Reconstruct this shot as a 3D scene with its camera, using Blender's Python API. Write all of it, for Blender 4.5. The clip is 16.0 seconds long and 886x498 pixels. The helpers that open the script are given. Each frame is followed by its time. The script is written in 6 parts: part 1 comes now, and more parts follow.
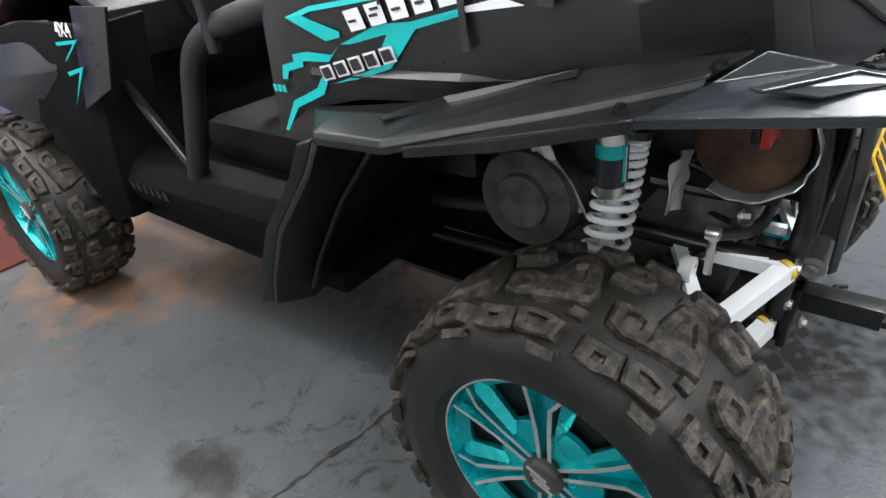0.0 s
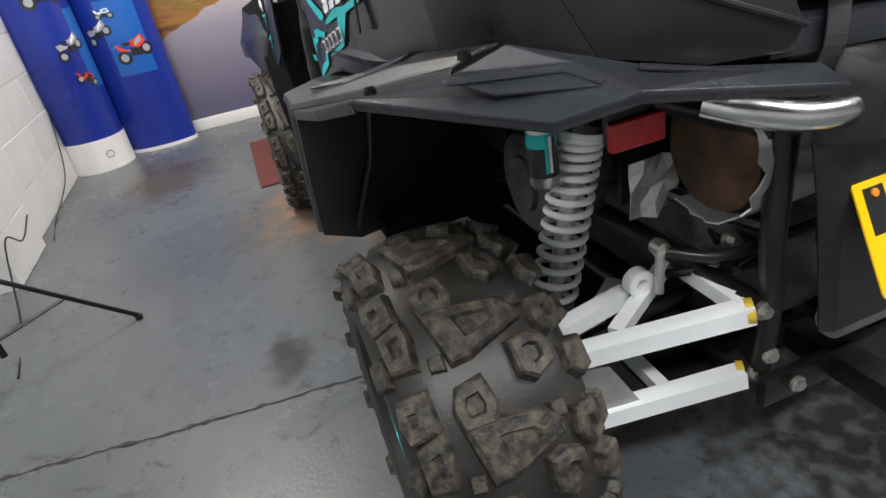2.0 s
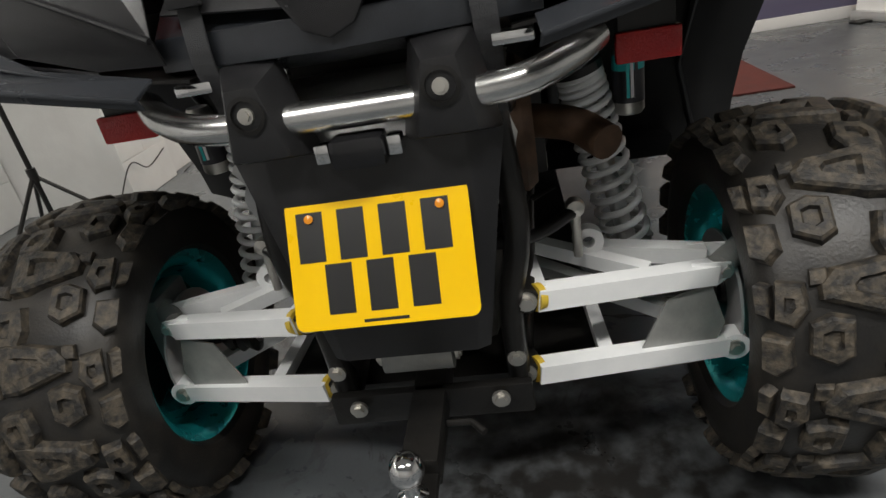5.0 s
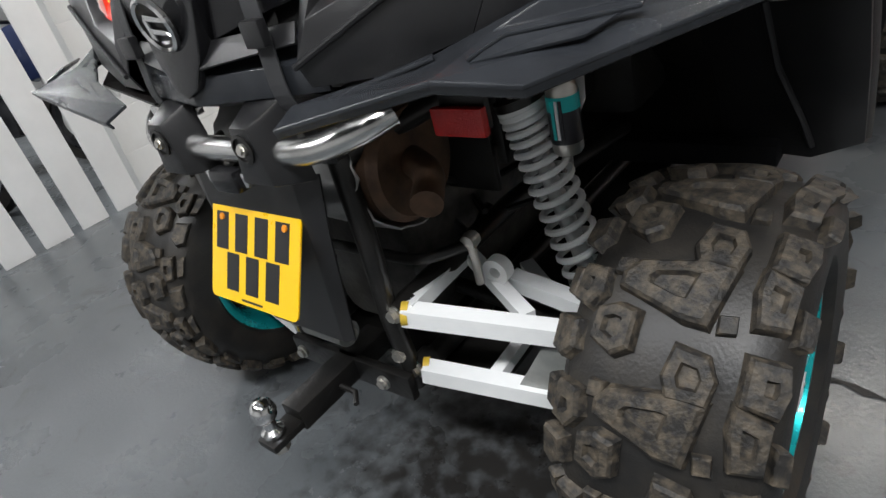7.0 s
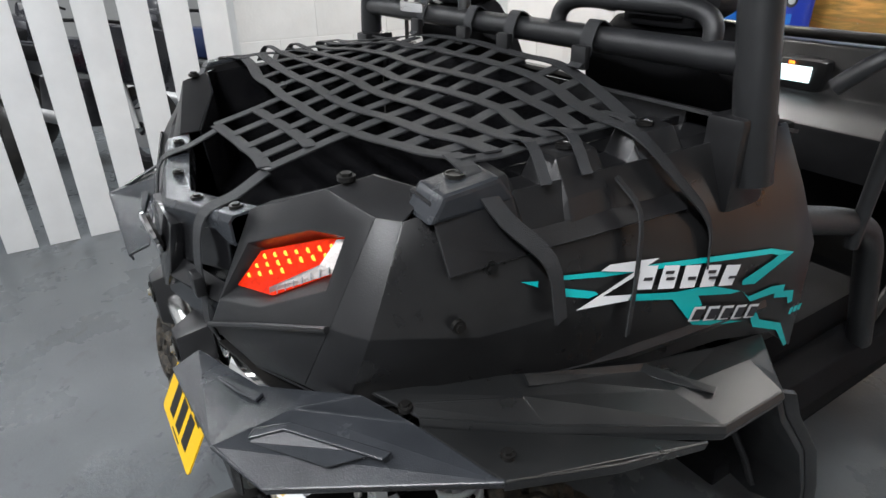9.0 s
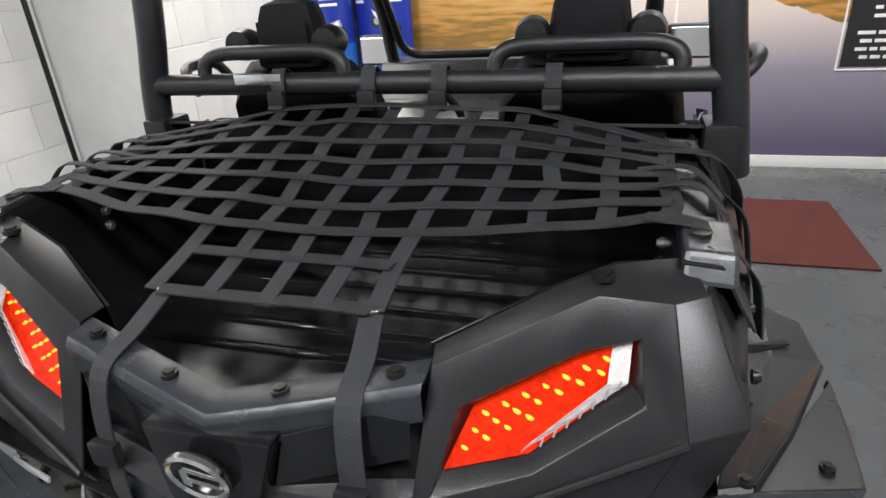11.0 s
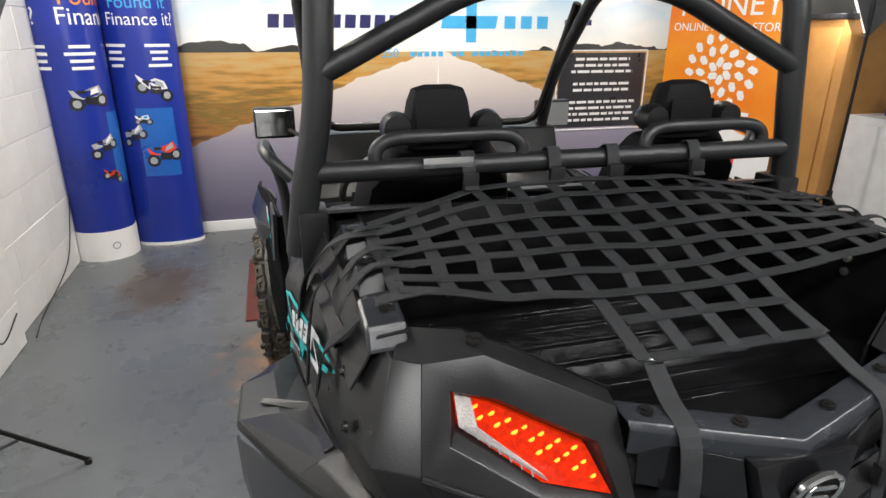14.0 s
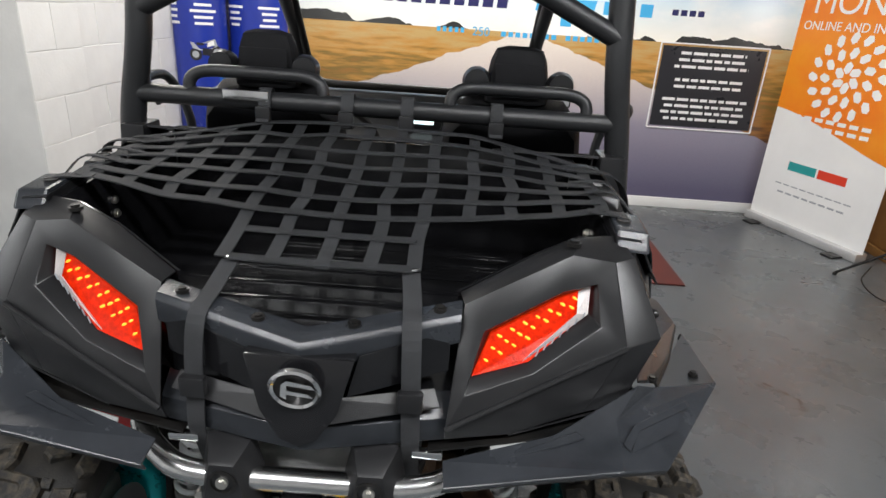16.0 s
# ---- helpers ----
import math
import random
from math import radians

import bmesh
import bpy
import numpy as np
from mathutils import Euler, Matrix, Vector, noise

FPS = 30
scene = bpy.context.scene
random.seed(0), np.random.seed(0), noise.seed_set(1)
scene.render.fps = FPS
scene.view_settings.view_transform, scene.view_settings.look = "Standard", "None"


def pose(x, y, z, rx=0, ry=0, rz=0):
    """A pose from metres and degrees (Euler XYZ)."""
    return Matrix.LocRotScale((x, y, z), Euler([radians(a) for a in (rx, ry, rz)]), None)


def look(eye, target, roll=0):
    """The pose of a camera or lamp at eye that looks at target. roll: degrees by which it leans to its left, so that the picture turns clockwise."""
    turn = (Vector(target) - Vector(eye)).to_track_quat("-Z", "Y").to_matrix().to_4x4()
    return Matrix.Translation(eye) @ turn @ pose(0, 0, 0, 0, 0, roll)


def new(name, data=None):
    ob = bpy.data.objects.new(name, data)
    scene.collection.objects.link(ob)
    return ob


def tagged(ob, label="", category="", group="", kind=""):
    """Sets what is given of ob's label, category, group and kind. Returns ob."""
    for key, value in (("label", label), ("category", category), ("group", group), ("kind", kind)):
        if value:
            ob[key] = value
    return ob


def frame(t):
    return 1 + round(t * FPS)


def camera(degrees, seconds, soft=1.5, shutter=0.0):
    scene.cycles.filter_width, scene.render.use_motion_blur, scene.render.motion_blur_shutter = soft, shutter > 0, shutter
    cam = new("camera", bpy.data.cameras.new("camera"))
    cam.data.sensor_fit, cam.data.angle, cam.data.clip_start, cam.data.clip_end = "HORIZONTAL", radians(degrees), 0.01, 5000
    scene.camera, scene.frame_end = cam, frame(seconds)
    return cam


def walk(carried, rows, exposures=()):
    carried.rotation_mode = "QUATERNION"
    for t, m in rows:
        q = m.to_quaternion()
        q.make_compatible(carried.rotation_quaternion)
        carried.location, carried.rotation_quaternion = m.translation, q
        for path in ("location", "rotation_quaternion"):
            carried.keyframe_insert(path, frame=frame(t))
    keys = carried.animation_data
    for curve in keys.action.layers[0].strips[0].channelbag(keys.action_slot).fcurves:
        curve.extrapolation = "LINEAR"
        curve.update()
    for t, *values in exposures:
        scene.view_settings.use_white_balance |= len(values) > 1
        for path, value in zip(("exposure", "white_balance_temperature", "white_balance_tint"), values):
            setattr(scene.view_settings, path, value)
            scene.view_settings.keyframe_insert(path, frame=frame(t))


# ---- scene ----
cam = camera(73.0, 16.0)
PATH = [
    (0, (-1.329, -0.639, 1.181), (-0.017, 0.484, 0.172), -6.0),
    (0.5, (-1.212, -0.796, 1.104), (0.049, 0.417, 0.137), -6.3),
    (1, (-1.042, -0.909, 1.079), (0.05, 0.475, 0.133), -6.9),
    (1.5, (-0.945, -1.007, 1.1), (-0.171, 0.606, 0.207), -11.5),
    (2, (-0.833, -1.133, 1.126), (-0.374, 0.568, 0.179), -10.9),
    (2.5, (-0.672, -1.141, 1.079), (-0.346, 0.687, 0.337), -12.1),
    (3, (-0.544, -1.115, 1.007), (-0.31, 0.69, 0.178), -10.9),
    (3.5, (-0.441, -1.121, 0.935), (-0.361, 0.757, 0.252), -10.1),
    (4, (-0.236, -1.263, 0.96), (-0.433, 0.541, 0.12), -10.2),
    (4.5, (-0.028, -1.32, 0.956), (-0.217, 0.487, 0.12), -9.3),
    (5, (0.2, -1.314, 0.991), (-0.093, 0.461, 0.118), -10.8),
    (5.2, (0.267, -1.311, 1.007), (-0.102, 0.441, 0.116), -10.4),
    (7.3, (0.967, -1.039, 1.148), (-0.373, 0.038, 0.127), -13.6),
    (7.5, (1.036, -1.024, 1.193), (-0.377, -0.052, 0.164), -11.4),
    (8, (1.121, -0.948, 1.289), (-0.301, 0.058, 0.307), -5.0),
    (8.5, (1.115, -0.753, 1.39), (-0.325, 0.288, 0.473), -0.2),
    (9, (1.087, -0.711, 1.476), (-0.42, 0.252, 0.579), -0.5),
    (9.5, (1.027, -0.74, 1.526), (-0.504, 0.158, 0.605), -0.9),
    (9.7, (0.959, -0.776, 1.54), (-0.516, 0.224, 0.631), 0.7),
    (11.8, (0.061, -1.113, 1.519), (0.123, 0.679, 0.633), -0.5),
    (12, (-0.039, -1.13, 1.519), (0.119, 0.66, 0.64), 2.0),
    (12.5, (-0.277, -1.199, 1.494), (0.065, 0.556, 0.598), -3.0),
    (13, (-0.516, -1.157, 1.545), (0.067, 0.555, 0.691), -2.2),
    (13.5, (-0.666, -1.084, 1.571), (-0.086, 0.659, 0.779), -2.3),
    (14, (-0.647, -1.102, 1.613), (-0.137, 0.702, 0.917), 0.3),
    (14.5, (-0.465, -1.246, 1.676), (-0.114, 0.629, 1.075), 2.8),
    (15, (-0.29, -1.34, 1.72), (-0.042, 0.566, 1.169), 3.7),
    (15.5, (-0.049, -1.337, 1.662), (0.136, 0.559, 1.054), 5.4),
    (16, (0.223, -1.362, 1.569), (0.192, 0.494, 0.824), 3.8),
]
walk(cam, [(t, look(eye, target, roll)) for t, eye, target, roll in PATH],
     exposures=((0, 0.26, 6500, 10), (1.0, 0.18, 6500, 10), (2.0, -0.02, 6750, 10), (2.5, -0.06, 6950, 10), (4.0, -0.33, 7150, 10), (5.2, -0.56, 7200, 10), (7.3, -0.15, 6650, 10), (9.5, -0.06, 6550, 10),
                (11.8, -0.08, 6750, 10), (13.5, -0.1, 6900, 10), (14.5, -0.2, 6850, 10), (15.5, -0.34, 6700, 10), (16, -0.22, 6700, 10)))

# world, light
world = bpy.data.worlds.new("world")
scene.world = world
world.use_nodes = True
world.node_tree.nodes["Background"].inputs[0].default_value = (0.75, 0.85, 1.0, 1)
world.node_tree.nodes["Background"].inputs[1].default_value = 0.3


def area_lamp(name, m, w, h, power, colour=(1, 1, 1)):
    d = bpy.data.lights.new(name, "AREA")
    d.shape, d.size, d.size_y, d.energy, d.color = "RECTANGLE", w, h, power, colour
    ob = new(name, d)
    ob.matrix_world = m
    return ob


# unseen ceiling strips, added to light the room, and the two photo softboxes
area_lamp("unseen_strip_lamp", pose(-0.9, -2.2, 3.05), 1.5, 0.25, 92, (0.93, 0.96, 1.0))
area_lamp("unseen_strip_lamp", pose(1.5, -1.7, 3.05), 1.5, 0.25, 120, (0.93, 0.96, 1.0))
# added strip, placed for the highlight on the left fender tail
area_lamp("unseen_strip_lamp", pose(-1.5, 2.0, 3.05), 0.3, 1.8, 60, (1.0, 0.98, 0.95))
area_lamp("unseen_strip_lamp", pose(0.6, 2.7, 3.05), 1.8, 0.25, 88, (1.0, 0.97, 0.92))
area_lamp("unseen_strip_lamp", pose(-5.0, -0.5, 3.05), 0.3, 3.5, 210, (0.92, 0.96, 1.0))
area_lamp("softbox_lamp", look((-1.265, 0.64, 1.855), (-0.5, 1.8, 1.0)), 0.5, 0.6, 15, (1.0, 0.98, 0.95))
area_lamp("softbox_lamp", look((3.37, 2.59, 1.81), (2.2, 3.7, 1.1)), 0.4, 0.5, 16, (1.0, 0.98, 0.95))


# ---- materials ----
def nodes_of(name):
    m = bpy.data.materials.new(name)
    m.use_nodes = True
    t = m.node_tree
    return m, t, t.nodes["Principled BSDF"]


def mat(name, c1, c2=None, rough=0.5, metal=0.0, scale=8.0, fine=120.0, bump=0.15, spec=0.5, coat=0.0, emit=None, power=0.0, lo=0.35, hi=0.65):
    """Two-scale procedural surface: large blotches between c1 and c2, fine grain as relief."""
    m, t, b = nodes_of(name)
    c2 = c2 or c1
    tex = t.nodes.new("ShaderNodeTexCoord")
    n1 = t.nodes.new("ShaderNodeTexNoise")
    n1.inputs["Scale"].default_value, n1.inputs["Detail"].default_value, n1.inputs["Roughness"].default_value = scale, 8, 0.6
    t.links.new(tex.outputs["Object"], n1.inputs["Vector"])
    r = t.nodes.new("ShaderNodeValToRGB")
    r.color_ramp.elements[0].position, r.color_ramp.elements[1].position = lo, hi
    r.color_ramp.elements[0].color, r.color_ramp.elements[1].color = (*c1, 1), (*c2, 1)
    t.links.new(n1.outputs["Fac"], r.inputs["Fac"])
    t.links.new(r.outputs["Color"], b.inputs["Base Color"])
    rr = t.nodes.new("ShaderNodeMapRange")
    rr.inputs["To Min"].default_value, rr.inputs["To Max"].default_value = max(0.02, rough - 0.1), min(1, rough + 0.1)
    t.links.new(n1.outputs["Fac"], rr.inputs["Value"])
    t.links.new(rr.outputs["Result"], b.inputs["Roughness"])
    b.inputs["Metallic"].default_value, b.inputs["Specular IOR Level"].default_value = metal, spec
    b.inputs["Coat Weight"].default_value = coat
    b.inputs["Coat Roughness"].default_value = 0.05
    if bump:
        n2 = t.nodes.new("ShaderNodeTexNoise")
        n2.inputs["Scale"].default_value, n2.inputs["Detail"].default_value = fine, 4
        t.links.new(tex.outputs["Object"], n2.inputs["Vector"])
        bp = t.nodes.new("ShaderNodeBump")
        bp.inputs["Strength"].default_value, bp.inputs["Distance"].default_value = bump, 0.004
        t.links.new(n2.outputs["Fac"], bp.inputs["Height"])
        t.links.new(bp.outputs["Normal"], b.inputs["Normal"])
    if emit:
        b.inputs["Emission Color"].default_value, b.inputs["Emission Strength"].default_value = (*emit, 1), power
    return m


PLASTIC = mat("black_plastic", (0.009, 0.009, 0.0098), (0.015, 0.015, 0.016), 0.33, fine=500, bump=0.12)
FENDER = mat("fender_plastic", (0.018, 0.020, 0.0235), (0.029, 0.032, 0.037), 0.25, fine=600, bump=0.12)
FLAREP = mat("flare_plastic", (0.010, 0.0105, 0.011), (0.017, 0.0175, 0.018), 0.3, fine=600, bump=0.12)
SATIN = mat("satin_black", (0.009, 0.009, 0.0095), (0.014, 0.014, 0.0145), 0.3, fine=60, bump=0.03, scale=14)
GLOSS = mat("gloss_black", (0.006, 0.006, 0.007), (0.011, 0.011, 0.012), 0.16, fine=40, bump=0.02, scale=14)
DARK = mat("dark_chassis", (0.006, 0.006, 0.006), (0.013, 0.012, 0.011), 0.34, fine=90, bump=0.2, spec=0.4)
CAST = mat("cast_casing", (0.035, 0.034, 0.032), (0.11, 0.105, 0.097), 0.42, 0.35, scale=16, fine=90, bump=0.35)
ROOFP = mat("roof_plastic", (0.036, 0.040, 0.046), (0.05, 0.055, 0.062), 0.36, fine=500, bump=0.12)
CAGE = mat("cage_powder", (0.012, 0.0125, 0.0135), (0.018, 0.0185, 0.02), 0.36, fine=900, bump=0.2)
SILL = mat("sill_plastic", (0.006, 0.006, 0.0065), (0.010, 0.010, 0.011), 0.7, fine=400, bump=0.2, spec=0.06)
VINYL = mat("seat_vinyl", (0.008, 0.008, 0.009), (0.014, 0.014, 0.015), 0.6, fine=260, bump=0.3, spec=0.1)
RUBBER = mat("tyre_rubber", (0.011, 0.0105, 0.010), (0.034, 0.029, 0.023), 0.45, scale=13, fine=200, bump=0.2, lo=0.42, hi=0.76)
LUG = mat("tyre_lug_dusty", (0.014, 0.013, 0.012), (0.115, 0.092, 0.064), 0.62, scale=55, fine=170, bump=0.6, lo=0.42, hi=0.74)
TEAL = mat("turquoise_metal", (0.0, 0.50, 0.53), (0.01, 0.60, 0.62), 0.27, 0.7, coat=0.3, bump=0.03)
DECAL = mat("turquoise_decal", (0.0, 0.46, 0.46), (0.0, 0.5, 0.5), 0.35, bump=0)
WHITEDEC = mat("white_decal", (0.75, 0.76, 0.78), (0.8, 0.8, 0.8), 0.35, bump=0)
SILVER = mat("machined_silver", (0.58, 0.58, 0.58), (0.68, 0.68, 0.68), 0.36, 0.6, fine=300, bump=0.08)
CHROME = mat("chrome", (0.75, 0.75, 0.75), (0.8, 0.8, 0.8), 0.12, 1.0, bump=0)
STEEL = mat("brushed_steel", (0.6, 0.6, 0.59), (0.7, 0.7, 0.69), 0.24, 1.0, fine=200, bump=0.04)
ZINC = mat("zinc_bolt", (0.42, 0.41, 0.38), (0.6, 0.58, 0.54), 0.35, 0.9, bump=0.1)
WPAINT = mat("white_paint", (0.8, 0.815, 0.82), (0.85, 0.86, 0.86), 0.32, fine=200, bump=0.06, scale=20)
GUARD = mat("grey_guard", (0.24, 0.25, 0.24), (0.34, 0.34, 0.325), 0.5, 0.3, scale=18, bump=0.1)
FOIL = mat("heat_foil", (0.42, 0.42, 0.42), (0.62, 0.62, 0.61), 0.4, 0.55, fine=28, bump=0.8)
RUST = mat("rusty_steel", (0.05, 0.03, 0.02), (0.13, 0.075, 0.045), 0.6, 0.5, scale=14, fine=120, bump=0.2)
YELLOW = mat("plate_yellow", (0.8, 0.47, 0.0), (0.85, 0.52, 0.0), 0.3, scale=3, bump=0, coat=0.3)
BLACKINK = mat("plate_black", (0.01, 0.01, 0.01), rough=0.4, bump=0)
AMBER = mat("amber_lens", (0.6, 0.2, 0.02), (0.7, 0.25, 0.02), 0.2, bump=0)
BUSH = mat("yellow_bush", (0.55, 0.36, 0.03), (0.6, 0.42, 0.05), 0.5, bump=0.1)
REDREF = mat("red_reflector", (0.38, 0.01, 0.012), (0.5, 0.016, 0.016), 0.18, fine=300, bump=0.5)
WEB = mat("black_webbing", (0.014, 0.015, 0.0165), (0.026, 0.027, 0.03), 0.6, fine=700, bump=0.6, scale=30)
LENSRED = mat("lens_red", (0.3, 0.006, 0.003), (0.6, 0.02, 0.004), 0.14, fine=240, bump=0.3, spec=0.15, emit=(1.0, 0.05, 0.003), power=0.28, scale=90)
LED = mat("led_dot", (0.9, 0.3, 0.05), rough=0.3, bump=0, emit=(1.0, 0.2, 0.012), power=2.9)
LENSCLEAR = mat("lens_clear", (0.55, 0.5, 0.48), (0.75, 0.7, 0.68), 0.15, fine=240, bump=0.8)
SCREEN = mat("dash_screen", (0.5, 0.7, 0.75), rough=0.3, bump=0, emit=(0.75, 0.95, 1.0), power=2.2)
WALLPAINT = mat("white_wall_paint", (0.66, 0.66, 0.65), (0.74, 0.74, 0.73), 0.55, scale=3, fine=60, bump=0.25)
FENCEPAINT = mat("white_fence_paint", (0.74, 0.74, 0.74), (0.8, 0.8, 0.8), 0.5, scale=5, fine=90, bump=0.15)
CEIL = mat("ceiling_board", (0.5, 0.5, 0.5), (0.58, 0.58, 0.57), 0.8)
PLAINWALL = mat("grey_wall", (0.4, 0.4, 0.4), (0.5, 0.5, 0.49), 0.7, scale=2)
WOOD = mat("orange_wood", (0.42, 0.2, 0.055), (0.52, 0.26, 0.08), 0.45, scale=4, fine=60, bump=0.1)
CABWHITE = mat("cabinet_white", (0.55, 0.55, 0.56), (0.62, 0.62, 0.62), 0.4)
BLUE = mat("banner_blue", (0.01, 0.025, 0.24), (0.012, 0.035, 0.32), 0.3, scale=2, bump=0)
BLUE2 = mat("banner_light_blue", (0.012, 0.1, 0.42), (0.015, 0.14, 0.5), 0.3, scale=2, bump=0)
BWHITE = mat("banner_white", (0.78, 0.78, 0.78), (0.84, 0.84, 0.84), 0.35, scale=2, bump=0)
ORANGE = mat("banner_orange", (0.82, 0.17, 0.005), (0.86, 0.3, 0.015), 0.35, scale=1.5, bump=0)
CYANINK = mat("ink_cyan", (0.05, 0.38, 0.7), rough=0.4, bump=0)
REDINK = mat("ink_red", (0.7, 0.05, 0.02), rough=0.4, bump=0)
NAVYINK = mat("ink_navy", (0.015, 0.015, 0.1), rough=0.4, bump=0)
GREYINK = mat("ink_grey", (0.35, 0.37, 0.4), rough=0.4, bump=0)
DARKINK = mat("ink_dark", (0.02, 0.02, 0.025), rough=0.3, bump=0)
JOINT = mat("joint_dirt", (0.018, 0.017, 0.016), (0.05, 0.047, 0.043), 0.9, scale=20, fine=150, bump=0.5)
MATRED = mat("red_mat", (0.07, 0.013, 0.010), (0.105, 0.02, 0.015), 0.9, fine=200, bump=0.6)
FABRIC = mat("softbox_black", (0.07, 0.07, 0.074), (0.11, 0.11, 0.115), 0.6, fine=300)
DIFF = mat("softbox_white", (0.8, 0.8, 0.8), rough=0.7, bump=0, emit=(1, 0.98, 0.95), power=1.2)
BIKE = mat("motorbike_dark", (0.012, 0.013, 0.016), (0.05, 0.05, 0.055), 0.3, scale=10)
MIRROR = mat("mirror_glass", (0.8, 0.8, 0.8), rough=0.02, metal=1.0, bump=0)

GLASS, gt, gb = nodes_of("clear_windscreen")
gb.inputs["Base Color"].default_value = (0.97, 0.98, 0.98, 1)
gb.inputs["Roughness"].default_value, gb.inputs["Transmission Weight"].default_value, gb.inputs["IOR"].default_value = 0.02, 1.0, 1.05


def concrete():
    m, t, b = nodes_of("painted_concrete")
    N, L = t.nodes.new, t.links.new
    geo = N("ShaderNodeNewGeometry")

    def noise_ramp(scale, stops, detail=8, rough=0.6, warp=0.0):
        n = N("ShaderNodeTexNoise")
        n.inputs["Scale"].default_value, n.inputs["Detail"].default_value, n.inputs["Roughness"].default_value = scale, detail, rough
        n.inputs["Distortion"].default_value = warp
        L(geo.outputs["Position"], n.inputs["Vector"])
        r = N("ShaderNodeValToRGB")
        for e, (p, v) in zip(r.color_ramp.elements, stops):
            e.position, e.color = p, (v, v, v, 1)
        L(n.outputs["Fac"], r.inputs["Fac"])
        return n, r

    def mix(fac, a, c, kind="MIX"):
        x = N("ShaderNodeMix")
        x.data_type, x.blend_type = "RGBA", kind
        for sock, v in ((x.inputs[0], fac), (x.inputs[6], a), (x.inputs[7], c)):
            if isinstance(v, (tuple, float)):
                sock.default_value = v
            else:
                L(v, sock)
        return x.outputs[2]

    _, big = noise_ramp(0.9, ((0.35, 0.0), (0.68, 1.0)))
    base = mix(big.outputs["Color"], (0.07, 0.078, 0.084, 1), (0.135, 0.147, 0.156, 1))
    _, fine = noise_ramp(14, ((0.3, 0.0), (0.75, 1.0)))
    base = mix(fine.outputs["Color"], base, (0.1, 0.108, 0.114, 1))
    _, scuff = noise_ramp(6.5, ((0.56, 0.0), (0.62, 1.0)), 10, 0.72, 1.5)
    _, where = noise_ramp(1.3, ((0.46, 0.0), (0.6, 0.85)))
    dirt = mix(1.0, scuff.outputs["Color"], where.outputs["Color"], "MULTIPLY")
    base = mix(dirt, base, (0.03, 0.029, 0.028, 1))
    # patches by position; the brown one paints warm light under the vehicle's middle
    sep = N("ShaderNodeSeparateXYZ")
    L(geo.outputs["Position"], sep.inputs[0])

    def sq(axis, c, k):
        a = N("ShaderNodeMath"); a.operation = "SUBTRACT"; a.inputs[1].default_value = c
        L(sep.outputs[axis], a.inputs[0])
        p = N("ShaderNodeMath"); p.operation = "MULTIPLY"
        L(a.outputs[0], p.inputs[0]); L(a.outputs[0], p.inputs[1])
        q = N("ShaderNodeMath"); q.operation = "MULTIPLY"; q.inputs[1].default_value = k
        L(p.outputs[0], q.inputs[0])
        return q.outputs[0]

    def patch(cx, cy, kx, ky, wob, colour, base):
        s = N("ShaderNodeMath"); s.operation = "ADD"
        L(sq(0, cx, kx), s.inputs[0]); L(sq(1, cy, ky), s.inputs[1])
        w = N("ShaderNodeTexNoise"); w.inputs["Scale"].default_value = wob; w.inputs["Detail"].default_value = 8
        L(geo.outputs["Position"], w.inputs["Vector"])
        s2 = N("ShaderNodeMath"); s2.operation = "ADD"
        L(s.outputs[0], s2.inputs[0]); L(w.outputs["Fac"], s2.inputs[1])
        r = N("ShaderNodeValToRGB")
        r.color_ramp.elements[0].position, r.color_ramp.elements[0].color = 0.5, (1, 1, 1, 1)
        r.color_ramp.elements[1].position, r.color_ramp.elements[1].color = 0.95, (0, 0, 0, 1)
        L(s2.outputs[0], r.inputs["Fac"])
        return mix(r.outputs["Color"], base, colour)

    base = patch(-0.3, 1.75, 0.9, 1.2, 9, (0.3, 0.17, 0.1, 1), base)
    base = patch(-1.45, 2.9, 4.0, 1.6, 7, (0.075, 0.06, 0.045, 1), base)
    base = patch(-0.95, 0.52, 55.0, 14.0, 16, (0.03, 0.029, 0.028, 1), base)
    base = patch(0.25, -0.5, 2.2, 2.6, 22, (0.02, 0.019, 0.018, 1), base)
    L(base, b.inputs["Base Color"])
    n2, r2 = noise_ramp(3.0, ((0.3, 0.2), (0.75, 0.42)))
    L(r2.outputs["Color"], b.inputs["Roughness"])
    n3, _ = noise_ramp(90, ((0.3, 0.0), (0.7, 1.0)))
    bp = N("ShaderNodeBump")
    bp.inputs["Strength"].default_value, bp.inputs["Distance"].default_value = 0.25, 0.004
    L(n3.outputs["Fac"], bp.inputs["Height"])
    L(bp.outputs["Normal"], b.inputs["Normal"])
    return m


CONCRETE = concrete()


# ---- mesh helpers ----
def link(name, bm, material, parent=None, label="", smooth=False):
    me = bpy.data.meshes.new(name)
    bmesh.ops.recalc_face_normals(bm, faces=bm.faces)
    bm.to_mesh(me)
    bm.free()
    me.materials.append(material)
    if smooth:
        me.polygons.foreach_set("use_smooth", [True] * len(me.polygons))
        me.set_sharp_from_angle(angle=radians(38))
    ob = new(name, me)
    if parent:
        ob.parent = parent
        if label:
            ob["label"] = label
    return ob


def part(name, bm, material, parent, label="", smooth=True):
    return link(name, bm, material, parent, label, smooth)


def thing(name, label, category, group="", kind="", at=(0, 0, 0)):
    ob = new(name)
    ob.location = at
    return tagged(ob, label, category, group, kind)


